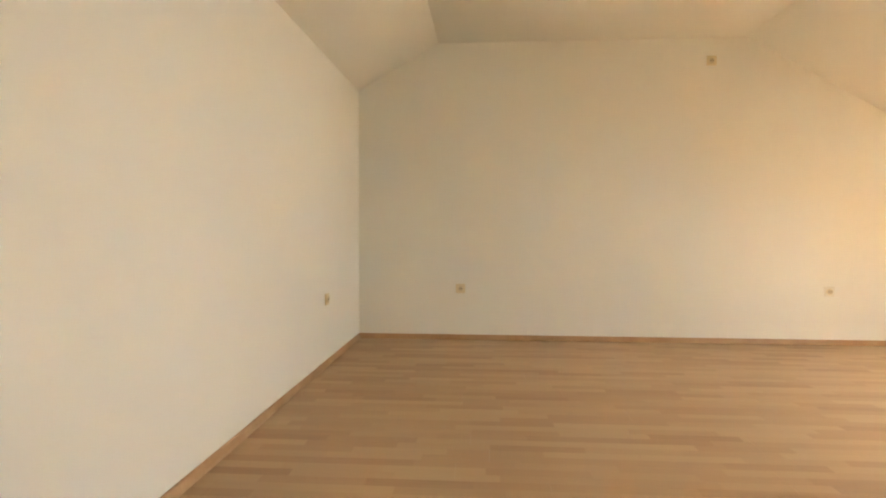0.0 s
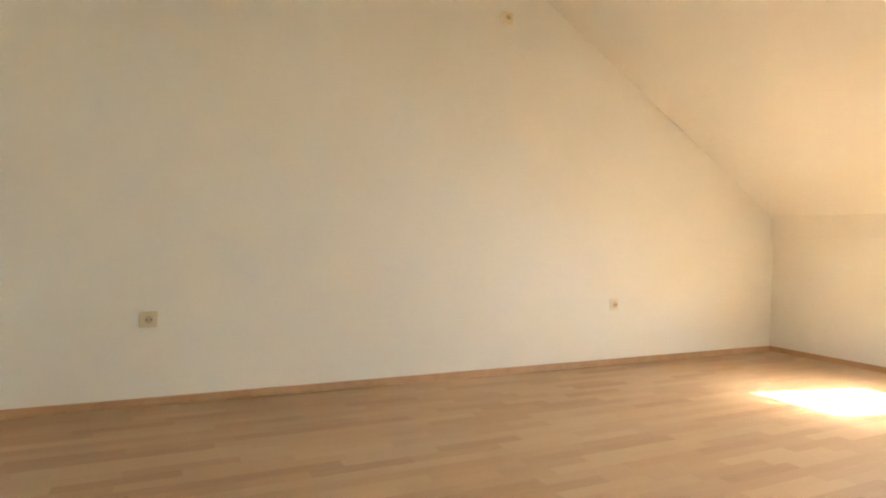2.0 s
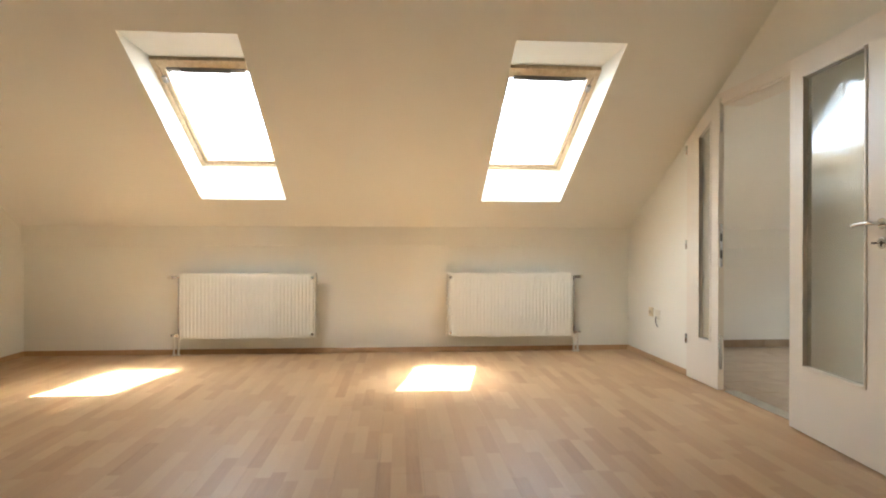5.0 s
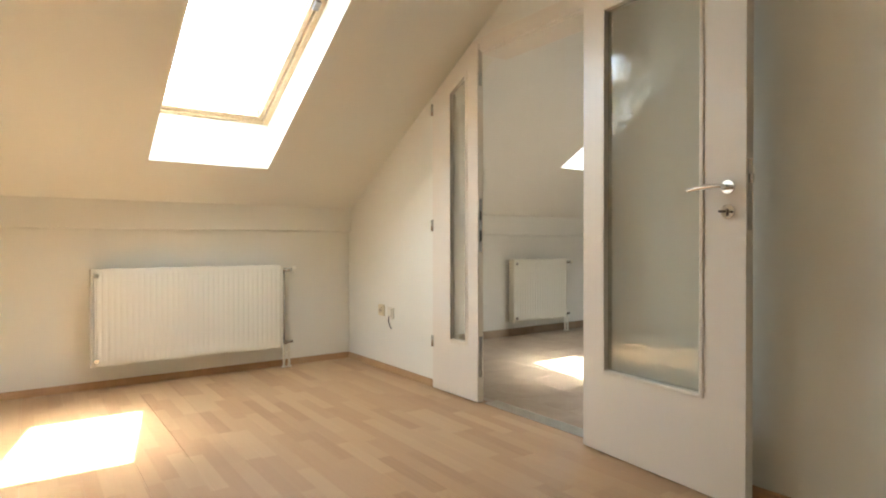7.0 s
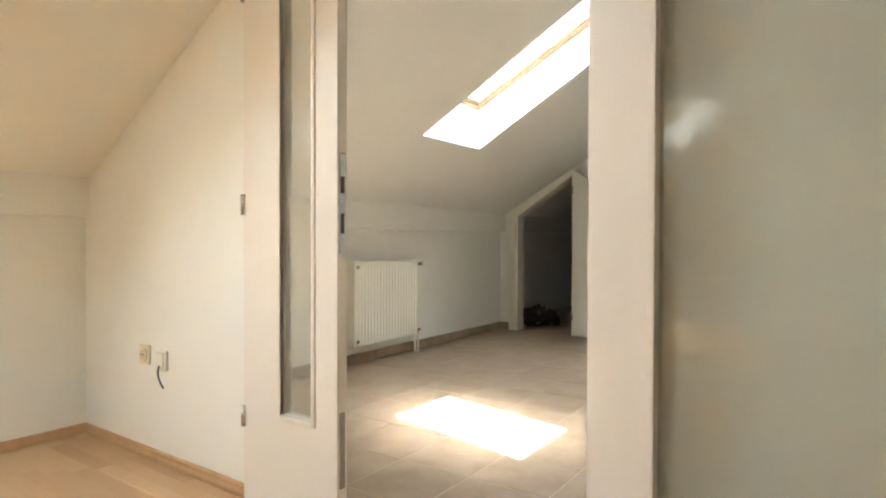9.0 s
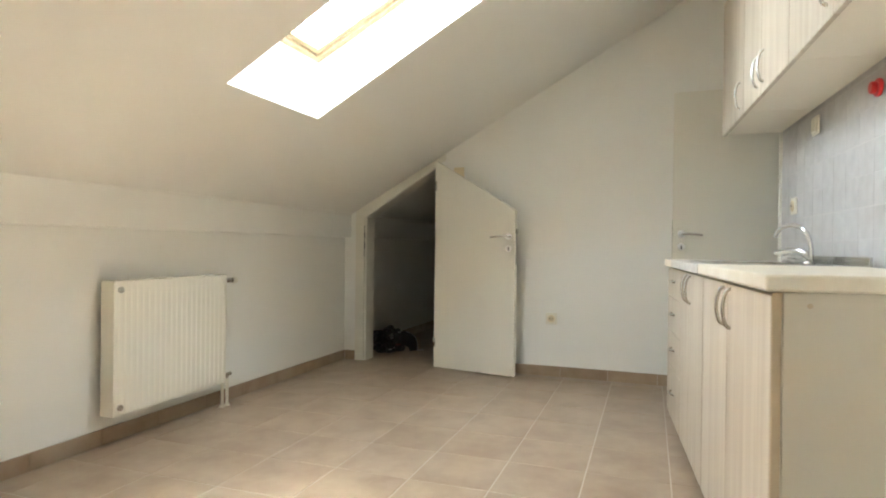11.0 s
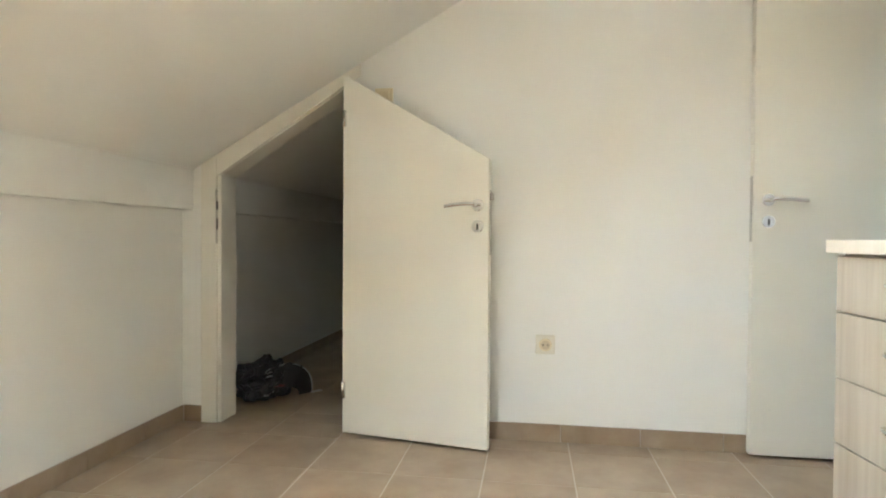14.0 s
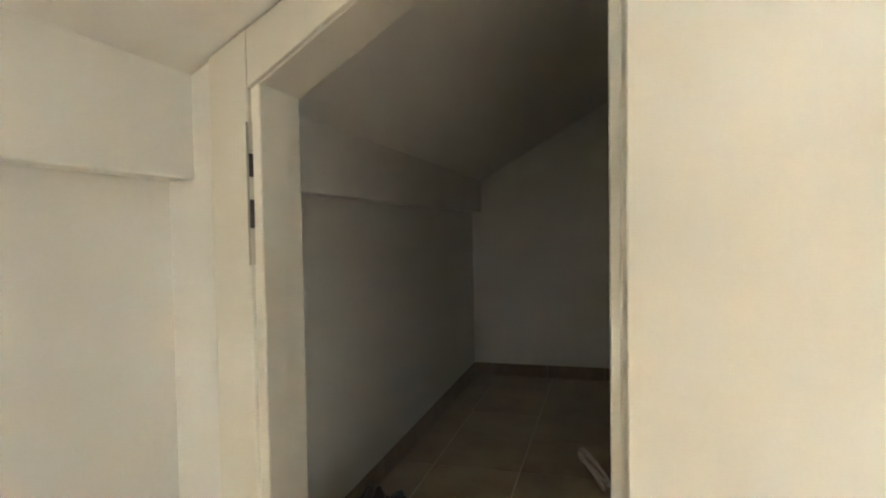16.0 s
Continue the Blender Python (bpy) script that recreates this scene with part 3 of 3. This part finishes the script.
prisms("lining", [([(SY0, 0), (SY0, low_top(SY0)), (SY0 - 0.022, low_top(SY0 - 0.022)), (SY0 - 0.022, 0)], "x", -0.004, 0.135),
                  ([(SY0 - 0.022, low_top(SY0 - 0.022) - 0.016), (SY0 - 0.022, low_top(SY0 - 0.022)), (SY1 + 0.02, low_top(SY1 + 0.02)), (SY1 + 0.02, low_top(SY1 + 0.02) - 0.016)], "x", -0.004, 0.135),
                  ([(SY1 + 0.02, 0), (SY1 + 0.02, low_top(SY1 + 0.02)), (SY1, low_top(SY1)), (SY1, 0)], "x", -0.004, 0.135)], DOORW, frame_s, 0.003)
boxes("strike_plate", [((-0.018, SY0 - 0.006, 0.835), (-0.004, SY0 - 0.002, 1.085))], STEEL, frame_s)
boxes("strike_slot", [((-0.0175, SY0 - 0.0075, 0.90), (-0.006, SY0 - 0.006, 0.95)), ((-0.0175, SY0 - 0.0075, 0.99), (-0.006, SY0 - 0.006, 1.03))], DARK, frame_s)

SW = 0.655
ls = root("low_door_leaf", pose(XE - 0.055, SY1 - 0.005, 0, 0, 0, -90 - 10.5), "cream low door with a sloped top edge, wide open", "door")
prisms("panel", [([(0, 0.012), (SW, 0.012), (SW, 1.185), (0, 1.575)], "y", -0.02, 0.02)], DOORW, ls, 0.003)
lever(ls, SW - 0.045, -0.02, 1.0, -1, -1)
hinges(ls, 0.008, -0.026, (0.20, 1.38))
boxes("lock_plate", [((SW, -0.010, 0.80), (SW + 0.003, 0.010, 1.06))], STEEL, ls)
boxes("latch", [((SW + 0.003, -0.006, 1.02), (SW + 0.014, 0.006, 1.05))], STEEL, ls, 0.002)

# tall door standing open along the end wall
MW = 0.66
structure(boxes("wall_return", [((3.90, -3.265, 0.0), (XE, -3.105, 2.02))], DOORW), "cream door lining beyond the open door", "wall")
md = root("interior_door_leaf", pose(XE - 0.04, -3.10, 0, 0, 0, 90), "cream interior door, open beside the end wall", "door")
boxes("panel", [((0, -0.02, 0.012), (MW - 0.015, 0.02, 1.965))], DOORW, md, 0.003)
lever(md, MW - 0.07, 0.02, 1.025, -1, 1)
boxes("lock_plate", [((MW - 0.015, -0.010, 0.86), (MW - 0.012, 0.010, 1.12))], STEEL, md)
fm = root("door_frame", pose(3.27, YK, 0), "cream lacquered frame beside the kitchen cupboards", "door frame")
boxes("casing", [((0.0, -0.15, 0), (0.022, 0.014, 2.03)), ((0.022, -0.15, 2.0), (XE - 3.27, 0.014, 2.03))], DOORW, fm, 0.003)

hinges(md, 0.0, 0.024, (0.25, 1.0, 1.72))

# ---- kitchen cupboards ----
FY = -2.545


def bow_handle(parent, x, z0, z1, y):
    zm = (z0 + z1) / 2
    tube("handle", [(x, y, z0), (x, y + 0.012, z0 + 0.002), (x, y + 0.018, z0 + 0.02), (x, y + 0.024, zm), (x, y + 0.018, z1 - 0.02), (x, y + 0.012, z1 - 0.002), (x, y, z1)], 0.0055, STEEL, parent)


def base_unit(x0, x1, split, label):
    u = root("base_cupboard", pose(0, 0, 0), label, "cupboard", "kitchen base cupboards")
    boxes("carcass", [((x0, YK + 0.012, 0.10), (x1, FY - 0.002, 0.835))], SIDE, u)
    boxes("plinth", [((x0, YK + 0.04, 0.0), (x1, FY - 0.03, 0.10))], CABINET, u)
    for a, b, hx in ((x0 + 0.004, split - 0.002, split - 0.045), (split + 0.002, x1 - 0.004, split + 0.045)):
        boxes("door", [((a, FY, 0.055), (b, FY + 0.018, 0.825))], CABINET, u, 0.002)
        bow_handle(u, hx, 0.70, 0.812, FY + 0.018)
    return u


u1 = base_unit(1.2035, 2.08, 1.66, "pale striped base cupboard with two doors")
boxes("edge_band", [((1.2000, FY - 0.002, 0.012), (1.2045, FY + 0.0175, 0.832))], EDGE, u1, 0.002)
boxes("end_panel", [((1.1985, YK + 0.012, 0.0), (1.2032, FY - 0.005, 0.835))], SIDE, u1)
cyls("screw", [((1.1985, -2.60, 0.805), (1.1965, -2.60, 0.805), 0.006)], EDGE, u1)
base_unit(2.082, 2.70, 2.43, "pale striped sink cupboard with two doors")
dr = root("drawer_cupboard", pose(0, 0, 0), "pale striped base unit with four drawers", "cupboard")
boxes("carcass", [((2.702, YK + 0.012, 0.10), (3.20, FY - 0.002, 0.835))], CABINET, dr)
boxes("plinth", [((2.702, YK + 0.04, 0.0), (3.20, FY - 0.03, 0.10))], CABINET, dr)
for za, zb in ((0.055, 0.316), (0.320, 0.494), (0.498, 0.672), (0.676, 0.825)):
    boxes("drawer_front", [((2.706, FY, za), (3.20, FY + 0.018, zb))], CABINET, dr, 0.002)
    zc = (za + zb) / 2 + 0.01
    tube("handle", [(2.90, FY + 0.018, zc), (2.91, FY + 0.03, zc), (2.95, FY + 0.042, zc), (2.99, FY + 0.03, zc), (3.00, FY + 0.018, zc)], 0.006, STEEL, dr)

top1 = tagged(boxes("worktop", [((1.185, YK + 0.004, 0.835), (2.10, FY + 0.035, 0.872))], MARBLE, None, 0.006), "cream stone-look worktop on the base cupboard", "worktop")
sink = root("sink_worktop", pose(0, 0, 0), "grey worktop with a steel sink and raised rear lip", "sink")
SX0, SX1, SYA, SYB = 2.25, 2.75, -2.92, -2.60
boxes("top", [((2.101, YK - 0.045, 0.835), (SX0, FY + 0.03, 0.868)), ((SX1, YK - 0.045, 0.835), (3.22, FY + 0.03, 0.868)),
              ((SX0, SYB, 0.835), (SX1, FY + 0.03, 0.868)), ((SX0, YK - 0.045, 0.835), (SX1, SYA, 0.868))], GREYTOP, sink)
boxes("front_edge", [((2.101, FY + 0.03, 0.834), (2.92, FY + 0.036, 0.869))], GREYTOP, sink, 0.002)
boxes("end_edge", [((2.921, FY + 0.03, 0.834), (3.222, FY + 0.036, 0.869))], MARBLE, sink, 0.002)
boxes("basin", [((SX0, SYA, 0.72), (SX0 + 0.004, SYB, 0.873)), ((SX1 - 0.004, SYA, 0.72), (SX1, SYB, 0.873)), ((SX0 + 0.004, SYA, 0.72), (SX1 - 0.004, SYA + 0.004, 0.873)),
                ((SX0 + 0.004, SYB - 0.004, 0.72), (SX1 - 0.004, SYB, 0.873)), ((SX0 + 0.004, SYA + 0.004, 0.72), (SX1 - 0.004, SYB - 0.004, 0.724))], STEEL, sink)
boxes("rim", [((SX0 - 0.03, SYB, 0.868), (SX1 + 0.03, SYB + 0.03, 0.873)), ((SX0 - 0.03, SYA - 0.07, 0.868), (SX1 + 0.03, SYA, 0.873)), ((SX0 - 0.03, SYA, 0.868), (SX0, SYB, 0.873)), ((SX1, SYA, 0.868), (SX1 + 0.03, SYB, 0.873))], STEEL, sink, 0.002)
boxes("rear_lip", [((1.98, YK + 0.010, 0.873), (2.90, YK + 0.022, 0.905))], STEEL, sink, 0.002)

tap = root("mixer_tap", pose(2.37, -2.955, 0.872) @ Matrix.Scale(0.82, 4), "chrome kitchen mixer tap with a curved spout", "tap")
cyls("body", [((0, 0, 0), (0, 0, 0.012), 0.03), ((0, 0, 0.01), (0.005, 0.01, 0.055), 0.023)], CHROME, tap, 0.004, 24)
tube("lever", [(0.0, 0.0, 0.045), (0.02, 0.02, 0.06), (0.06, 0.05, 0.068), (0.10, 0.08, 0.06), (0.135, 0.11, 0.052)], 0.014, CHROME, tap)
tube("spout", [(-0.03, 0, 0.0), (-0.035, 0, 0.06), (-0.03, 0.005, 0.13), (0.02, 0.03, 0.185), (0.10, 0.07, 0.195), (0.155, 0.10, 0.165), (0.165, 0.105, 0.13)], 0.011, CHROME, tap)
rag = bmesh.new()
bmesh.ops.create_icosphere(rag, subdivisions=3, radius=1)
for v in rag.verts:
    k = 1 + 0.35 * noise.noise(v.co * 2.3)
    v.co = Vector((v.co.x * 0.075 * k, v.co.y * 0.045 * k, max(0.0, 0.012 + v.co.z * 0.018 * k)))
cloth = mesh_object("cleaning_rag", rag, GREYTOP)
cloth.location = (2.56, -2.955, 0.873)
tagged(cloth, "crumpled grey rag lying behind the sink", "rag")


def wall_unit(x0, x1, splits, hx, label):
    u = root("wall_cupboard", pose(0, 0, 0), label, "cupboard", "kitchen wall cupboards")
    z0, z1, y = 1.545, 2.24, -2.752
    boxes("carcass", [((x0, YK + 0.012, z0), (x1, y, z1))], CARCASS, u, 0.001)
    es = [x0, *splits, x1]
    for a, b in zip(es, es[1:]):
        boxes("door", [((a + 0.002, y + 0.001, z0 - 0.012), (b - 0.002, y + 0.018, z1))], CABINET, u, 0.002)
    for x in hx:
        bow_handle(u, x, z0 + 0.03, z0 + 0.15, y + 0.018)
    return u


wall_unit(1.10, 1.95, [1.53], [1.49, 1.575], "pale striped wall cupboard with two doors")
wall_unit(1.952, 2.70, [2.35], [2.305, 2.40], "pale striped wall cupboard with two doors")
wall_unit(2.702, 3.26, [], [2.77], "pale striped wall cupboard with one door")


# ---- things in the eaves cupboard ----
def bag_point(d):
    """Surface of the slumped, creased bag in the direction d."""
    d = d.normalized()
    fold = abs(noise.noise(d * 2.2 + Vector((3, 1, 0))))
    crease = abs(noise.noise(d * 5.0 + Vector((0, 4, 2))))
    k = 0.92 + 0.5 * fold - 0.20 * crease + 0.05 * abs(noise.noise(d * 12))
    return Vector((d.x * 0.15 * k, d.y * 0.115 * k, max(0.0, 0.085 + d.z * 0.115 * k)))


bag = root("plastic_bag", pose(4.44, -0.155, 0.0, 0, 0, -30), "crumpled black plastic bag with white print on the tiles", "bag")
bm = bmesh.new()
bmesh.ops.create_icosphere(bm, subdivisions=5, radius=1)
for v in bm.verts:
    v.co = bag_point(v.co)
bb = mesh_object("bag_body", bm, BAG, bag)
# open mouth: a folded sheet standing up at one end, with a white hem
rim = [(0.05, -0.05, 0.16), (0.10, -0.10, 0.185), (0.16, -0.13, 0.16), (0.21, -0.14, 0.11), (0.225, -0.14, 0.05), (0.22, -0.14, 0.004)]
foot = [(0.03, -0.08, 0.05), (0.06, -0.11, 0.06), (0.10, -0.125, 0.05), (0.13, -0.13, 0.035), (0.14, -0.13, 0.02), (0.14, -0.13, 0.002)]
bm = bmesh.new()
va, vb = [bm.verts.new(p) for p in rim], [bm.verts.new(p) for p in foot]
for i in range(5):
    bm.faces.new((va[i], va[i + 1], vb[i + 1], vb[i]))
flap = mesh_object("bag_mouth", bm, BAG, bag)
sol = flap.modifiers.new("film", "SOLIDIFY")
sol.thickness = 0.004
tube("white_hem", rim, 0.0032, BAGW, bag)
boxes("white_strap", [((0.215, -0.152, 0.0), (0.285, -0.128, 0.006))], BAGW, bag, 0.002)


def bag_print(name, mat, bars):
    """Printed bars lying just off the film on the side towards the doorway."""
    for x, z, w, h in bars:
        bm = bmesh.new()
        n = 6
        vs = []
        for j in (0, 1):
            for i in range(n + 1):
                p = bag_point(Vector((x + w * (i / n - 0.5), -1.0, z + h * (j - 0.5))))
                vs.append(bm.verts.new(p * 1.05 + Vector((0, -0.005, 0.002))))
        for i in range(n):
            bm.faces.new((vs[i], vs[i + 1], vs[n + 2 + i], vs[n + 1 + i]))
        mesh_object(name, bm, mat, bag)


bag_print("white_print", BAGW, [(-0.30, 0.75, 0.22, 0.07), (-0.27, 0.55, 0.20, 0.06), (-0.27, 0.38, 0.26, 0.07), (-0.40, 0.55, 0.05, 0.42), (-0.45, -0.52, 0.10, 0.10), (-0.32, -0.52, 0.10, 0.10), (-0.19, -0.52, 0.10, 0.10), (-0.06, -0.50, 0.06, 0.13)])
bag_print("red_print", BAGR, [(0.15, -0.2, 0.40, 0.12)])

coil = []
for i in range(90):
    a = i * 0.42
    r = 0.085 + 0.02 * math.sin(i * 0.37) + 0.008 * math.sin(i * 1.7)
    coil.append((r * math.cos(a), r * math.sin(a), 0.012 + 0.02 * (i % 15) / 15 + 0.018 * (1 + math.sin(i * 0.21))))
cab = root("cable_coil", pose(5.04, -0.68, 0.074, 60, 0, 25) @ Matrix.Scale(0.75, 4), "coil of white cable lying on the tiles", "cable")
tube("strand", coil, 0.005, CABLE, cab)

# ---- skirting ----
H = 0.043


def skirt_run(name, a, b, face, label):
    """Moulded skirting strip along a wall from a to b; face: way into the room."""
    a, b, n = Vector((*a, 0)), Vector((*b, 0)), Vector((*face, 0))
    bm = bmesh.new()
    prof = [(0, 0), (0.018, 0), (0.018, 0.014), (0.013, 0.026), (0.011, H - 0.006), (0.006, H), (0, H)]
    rows = [[bm.verts.new(p + n * o + Vector((0, 0, z))) for o, z in prof] for p in (a, b)]
    bm.faces.new(rows[0]), bm.faces.new(rows[1])
    for i in range(len(prof)):
        j = (i + 1) % len(prof)
        bm.faces.new((rows[0][i], rows[0][j], rows[1][j], rows[1][i]))
    return structure(mesh_object(name, bm, SKIRT), label, "skirting")


LBL = "beech coloured skirting strip along the wall"
skirt_run("baseboard", (XA, -0.018), (XA, -3.23), (1, 0), LBL)
skirt_run("baseboard", (XA, -3.232), (XA, YB), (1, 0), LBL)
skirt_run("baseboard", (XA, 0), (0, 0), (0, -1), LBL)
skirt_run("baseboard", (XA + 0.018, YB), (0, YB), (0, 1), LBL)
skirt_run("baseboard", (0, -0.018), (0, OY0 + 0.012), (-1, 0), LBL)
skirt_run("baseboard", (0, OY1 - 0.076), (0, YB + 0.018), (-1, 0), LBL)

# ---- pieces of floors and walls ----


def piece_mesh(name, sx, sy, sz, b, mat):
    """A slab with a chamfered upper edge, origin at the centre of its foot."""
    me = bpy.data.meshes.new(name)
    x, y = sx / 2, sy / 2
    lo = [(-x, -y, 0), (x, -y, 0), (x, y, 0), (-x, y, 0)]
    mi = [(px, py, sz - b) for px, py, _ in lo]
    up = [(math.copysign(x - b, px), math.copysign(y - b, py), sz) for px, py, _ in lo]
    faces = [(8, 9, 10, 11)]
    for i in range(4):
        j = (i + 1) % 4
        faces += [(i, j, 4 + j, 4 + i), (4 + i, 4 + j, 8 + j, 8 + i)]
    me.from_pydata(lo + mi + up, [], faces)
    me.materials.append(mat)
    return me


CACHE = {}


def piece(name, parent, size, b, mat, m):
    key = (name, *[round(s, 3) for s in size], mat.name)
    if key not in CACHE:
        CACHE[key] = piece_mesh(name, *size, b, mat)
    ob = new(name, CACHE[key])
    ob.parent = parent
    ob.matrix_world = m
    return ob


rng = random.Random(4)
# laminate boards along y
BW, BL = 0.195, 1.285
x = XA
row = 0
while x < 0.04:
    w = min(BW, 0.045 - x)
    if w > 0.02:
        y = YB - rng.random() * BL
        while y < 0:
            a, b = max(y, YB), min(y + BL, 0.0)
            if b - a > 0.03:
                piece("board", floor, (w - 0.0006, b - a - 0.0006, 0.009), 0.0005, LAMINATE, pose(x + w / 2, (a + b) / 2, -0.009))
            y += BL
    x += BW
# kitchen floor tiles
TP = 0.327


def tile_floor(x0, x1, y0, y1):
    ix = math.floor((x0 - 3.21) / TP)
    while 3.21 + ix * TP < x1:
        a, b = max(x0, 3.21 + ix * TP), min(x1, 3.21 + (ix + 1) * TP)
        iy = math.floor((y0 + 1.75) / TP)
        while -1.75 + iy * TP < y1:
            c, d = max(y0, -1.75 + iy * TP), min(y1, -1.75 + (iy + 1) * TP)
            if b - a > 0.02 and d - c > 0.02:
                piece("tile", floor_k, (b - a - 0.005, d - c - 0.005, 0.006), 0.001, TILE, pose((a + b) / 2, (c + d) / 2, -0.006))
            iy += 1
        ix += 1


tile_floor(0.09, XE + 0.06, YK - 0.4, YN)
tile_floor(XE + 0.06, XC, -1.65, YN)
# tile skirting
sk_k = structure(boxes("baseboard_kitchen", [((WD + 0.01, YN - 0.003, 0.0), (XE, YN, 0.07)), ((XE - 0.003, SY0 + CW, 0.0), (XE, YN - 0.003, 0.07)), ((XE - 0.003, -2.9, 0.0), (XE, SY1 - 0.06, 0.07)),
                                             ((XE + 0.12, YN - 0.003, 0), (XC, YN, 0.07)), ((XC - 0.003, -1.65, 0), (XC, YN - 0.003, 0.07))], GROUT), "sand coloured tile skirting of the kitchen", "skirting")


def skirt_tiles(along, fixed, a, b, start):
    i = math.floor((a - start) / TP)
    while start + i * TP < b:
        p, q = max(a, start + i * TP), min(b, start + (i + 1) * TP)
        if q - p > 0.02:
            c = (p + q) / 2
            m = pose(c, fixed, 0.037, 90, 0, 0) if along == "x" else pose(fixed, c, 0.037, 90, 0, -90)
            piece("tile", sk_k, (q - p - 0.003, 0.074, 0.008), 0.0015, TILE, m)
        i += 1


skirt_tiles("x", YN - 0.003, WD + 0.01, XE - 0.01, 3.38)
skirt_tiles("y", XE - 0.003, SY0 + CW + 0.002, YN - 0.012, -1.72)
skirt_tiles("y", XE - 0.003, -2.9, SY1 - 0.062, -1.72)
skirt_tiles("x", YN - 0.003, XE + 0.13, XC - 0.01, 3.38)
skirt_tiles("y", XC - 0.003, -1.65, YN - 0.012, -1.72)
# splashback tiles
splash = structure(boxes("splashback", [((1.0, YK, 0.84), (3.265, YK + 0.004, 1.60))], WGROUT), "pale grey-white tiled splashback over the worktop", "splashback")
# every tile is pressed into two by two fields
PX, PZ = 0.131, 0.112
for ix in range(17):
    for iz in range(7):
        ga, gb = (0.0028, 0.0009) if ix % 2 else (0.0009, 0.0028)
        ha, hb = (0.0009, 0.0028) if iz % 2 else (0.0028, 0.0009)
        a, b = 3.265 - (ix + 1) * PX + ga, 3.265 - ix * PX - gb
        c, d = 0.855 + iz * PZ + ha, min(1.6, 0.855 + (iz + 1) * PZ) - hb
        if d - c > 0.02:
            piece("tile", splash, (b - a, d - c, 0.0010), 0.0005, WTILE, pose((a + b) / 2, YK + 0.004, (c + d) / 2, -90, 180, 0))

# ---- the cupboard wall stands a little askew ----
def turned(names, degrees, x, y, dy):
    """Turn whole things about an upright axis at (x, y) and move them along y."""
    m = pose(x, y + dy, 0, 0, 0, degrees) @ pose(-x, -y, 0)
    for ob in list(scene.collection.all_objects):
        if ob.parent is None and ob.name.split(".")[0] in names:
            ob.matrix_world = m @ ob.matrix_world


turned(("base_cupboard", "drawer_cupboard", "worktop", "sink_worktop", "mixer_tap", "cleaning_rag"), 4.4, 1.12, -2.527, -0.045)
turned(("wall_cupboard", "wall_kitchen_back", "splashback", "red_pipe_cap"), 2.5, 1.12, -3.03, -0.035)
for ob in list(scene.collection.all_objects):
    if ob.parent is None and (ob.location - Vector((2.4, YK, 1.2))).length < 1.2 and ob.name.startswith(("wall_socket", "wall_switch")) and ob.location.y < YK + 0.1:
        ob.matrix_world = pose(1.12, -3.065, 0, 0, 0, 2.5) @ pose(-1.12, 3.03, 0) @ ob.matrix_world
fm.matrix_world = pose(3.27, YK + 0.059, 0, 0, 0, 2.5)
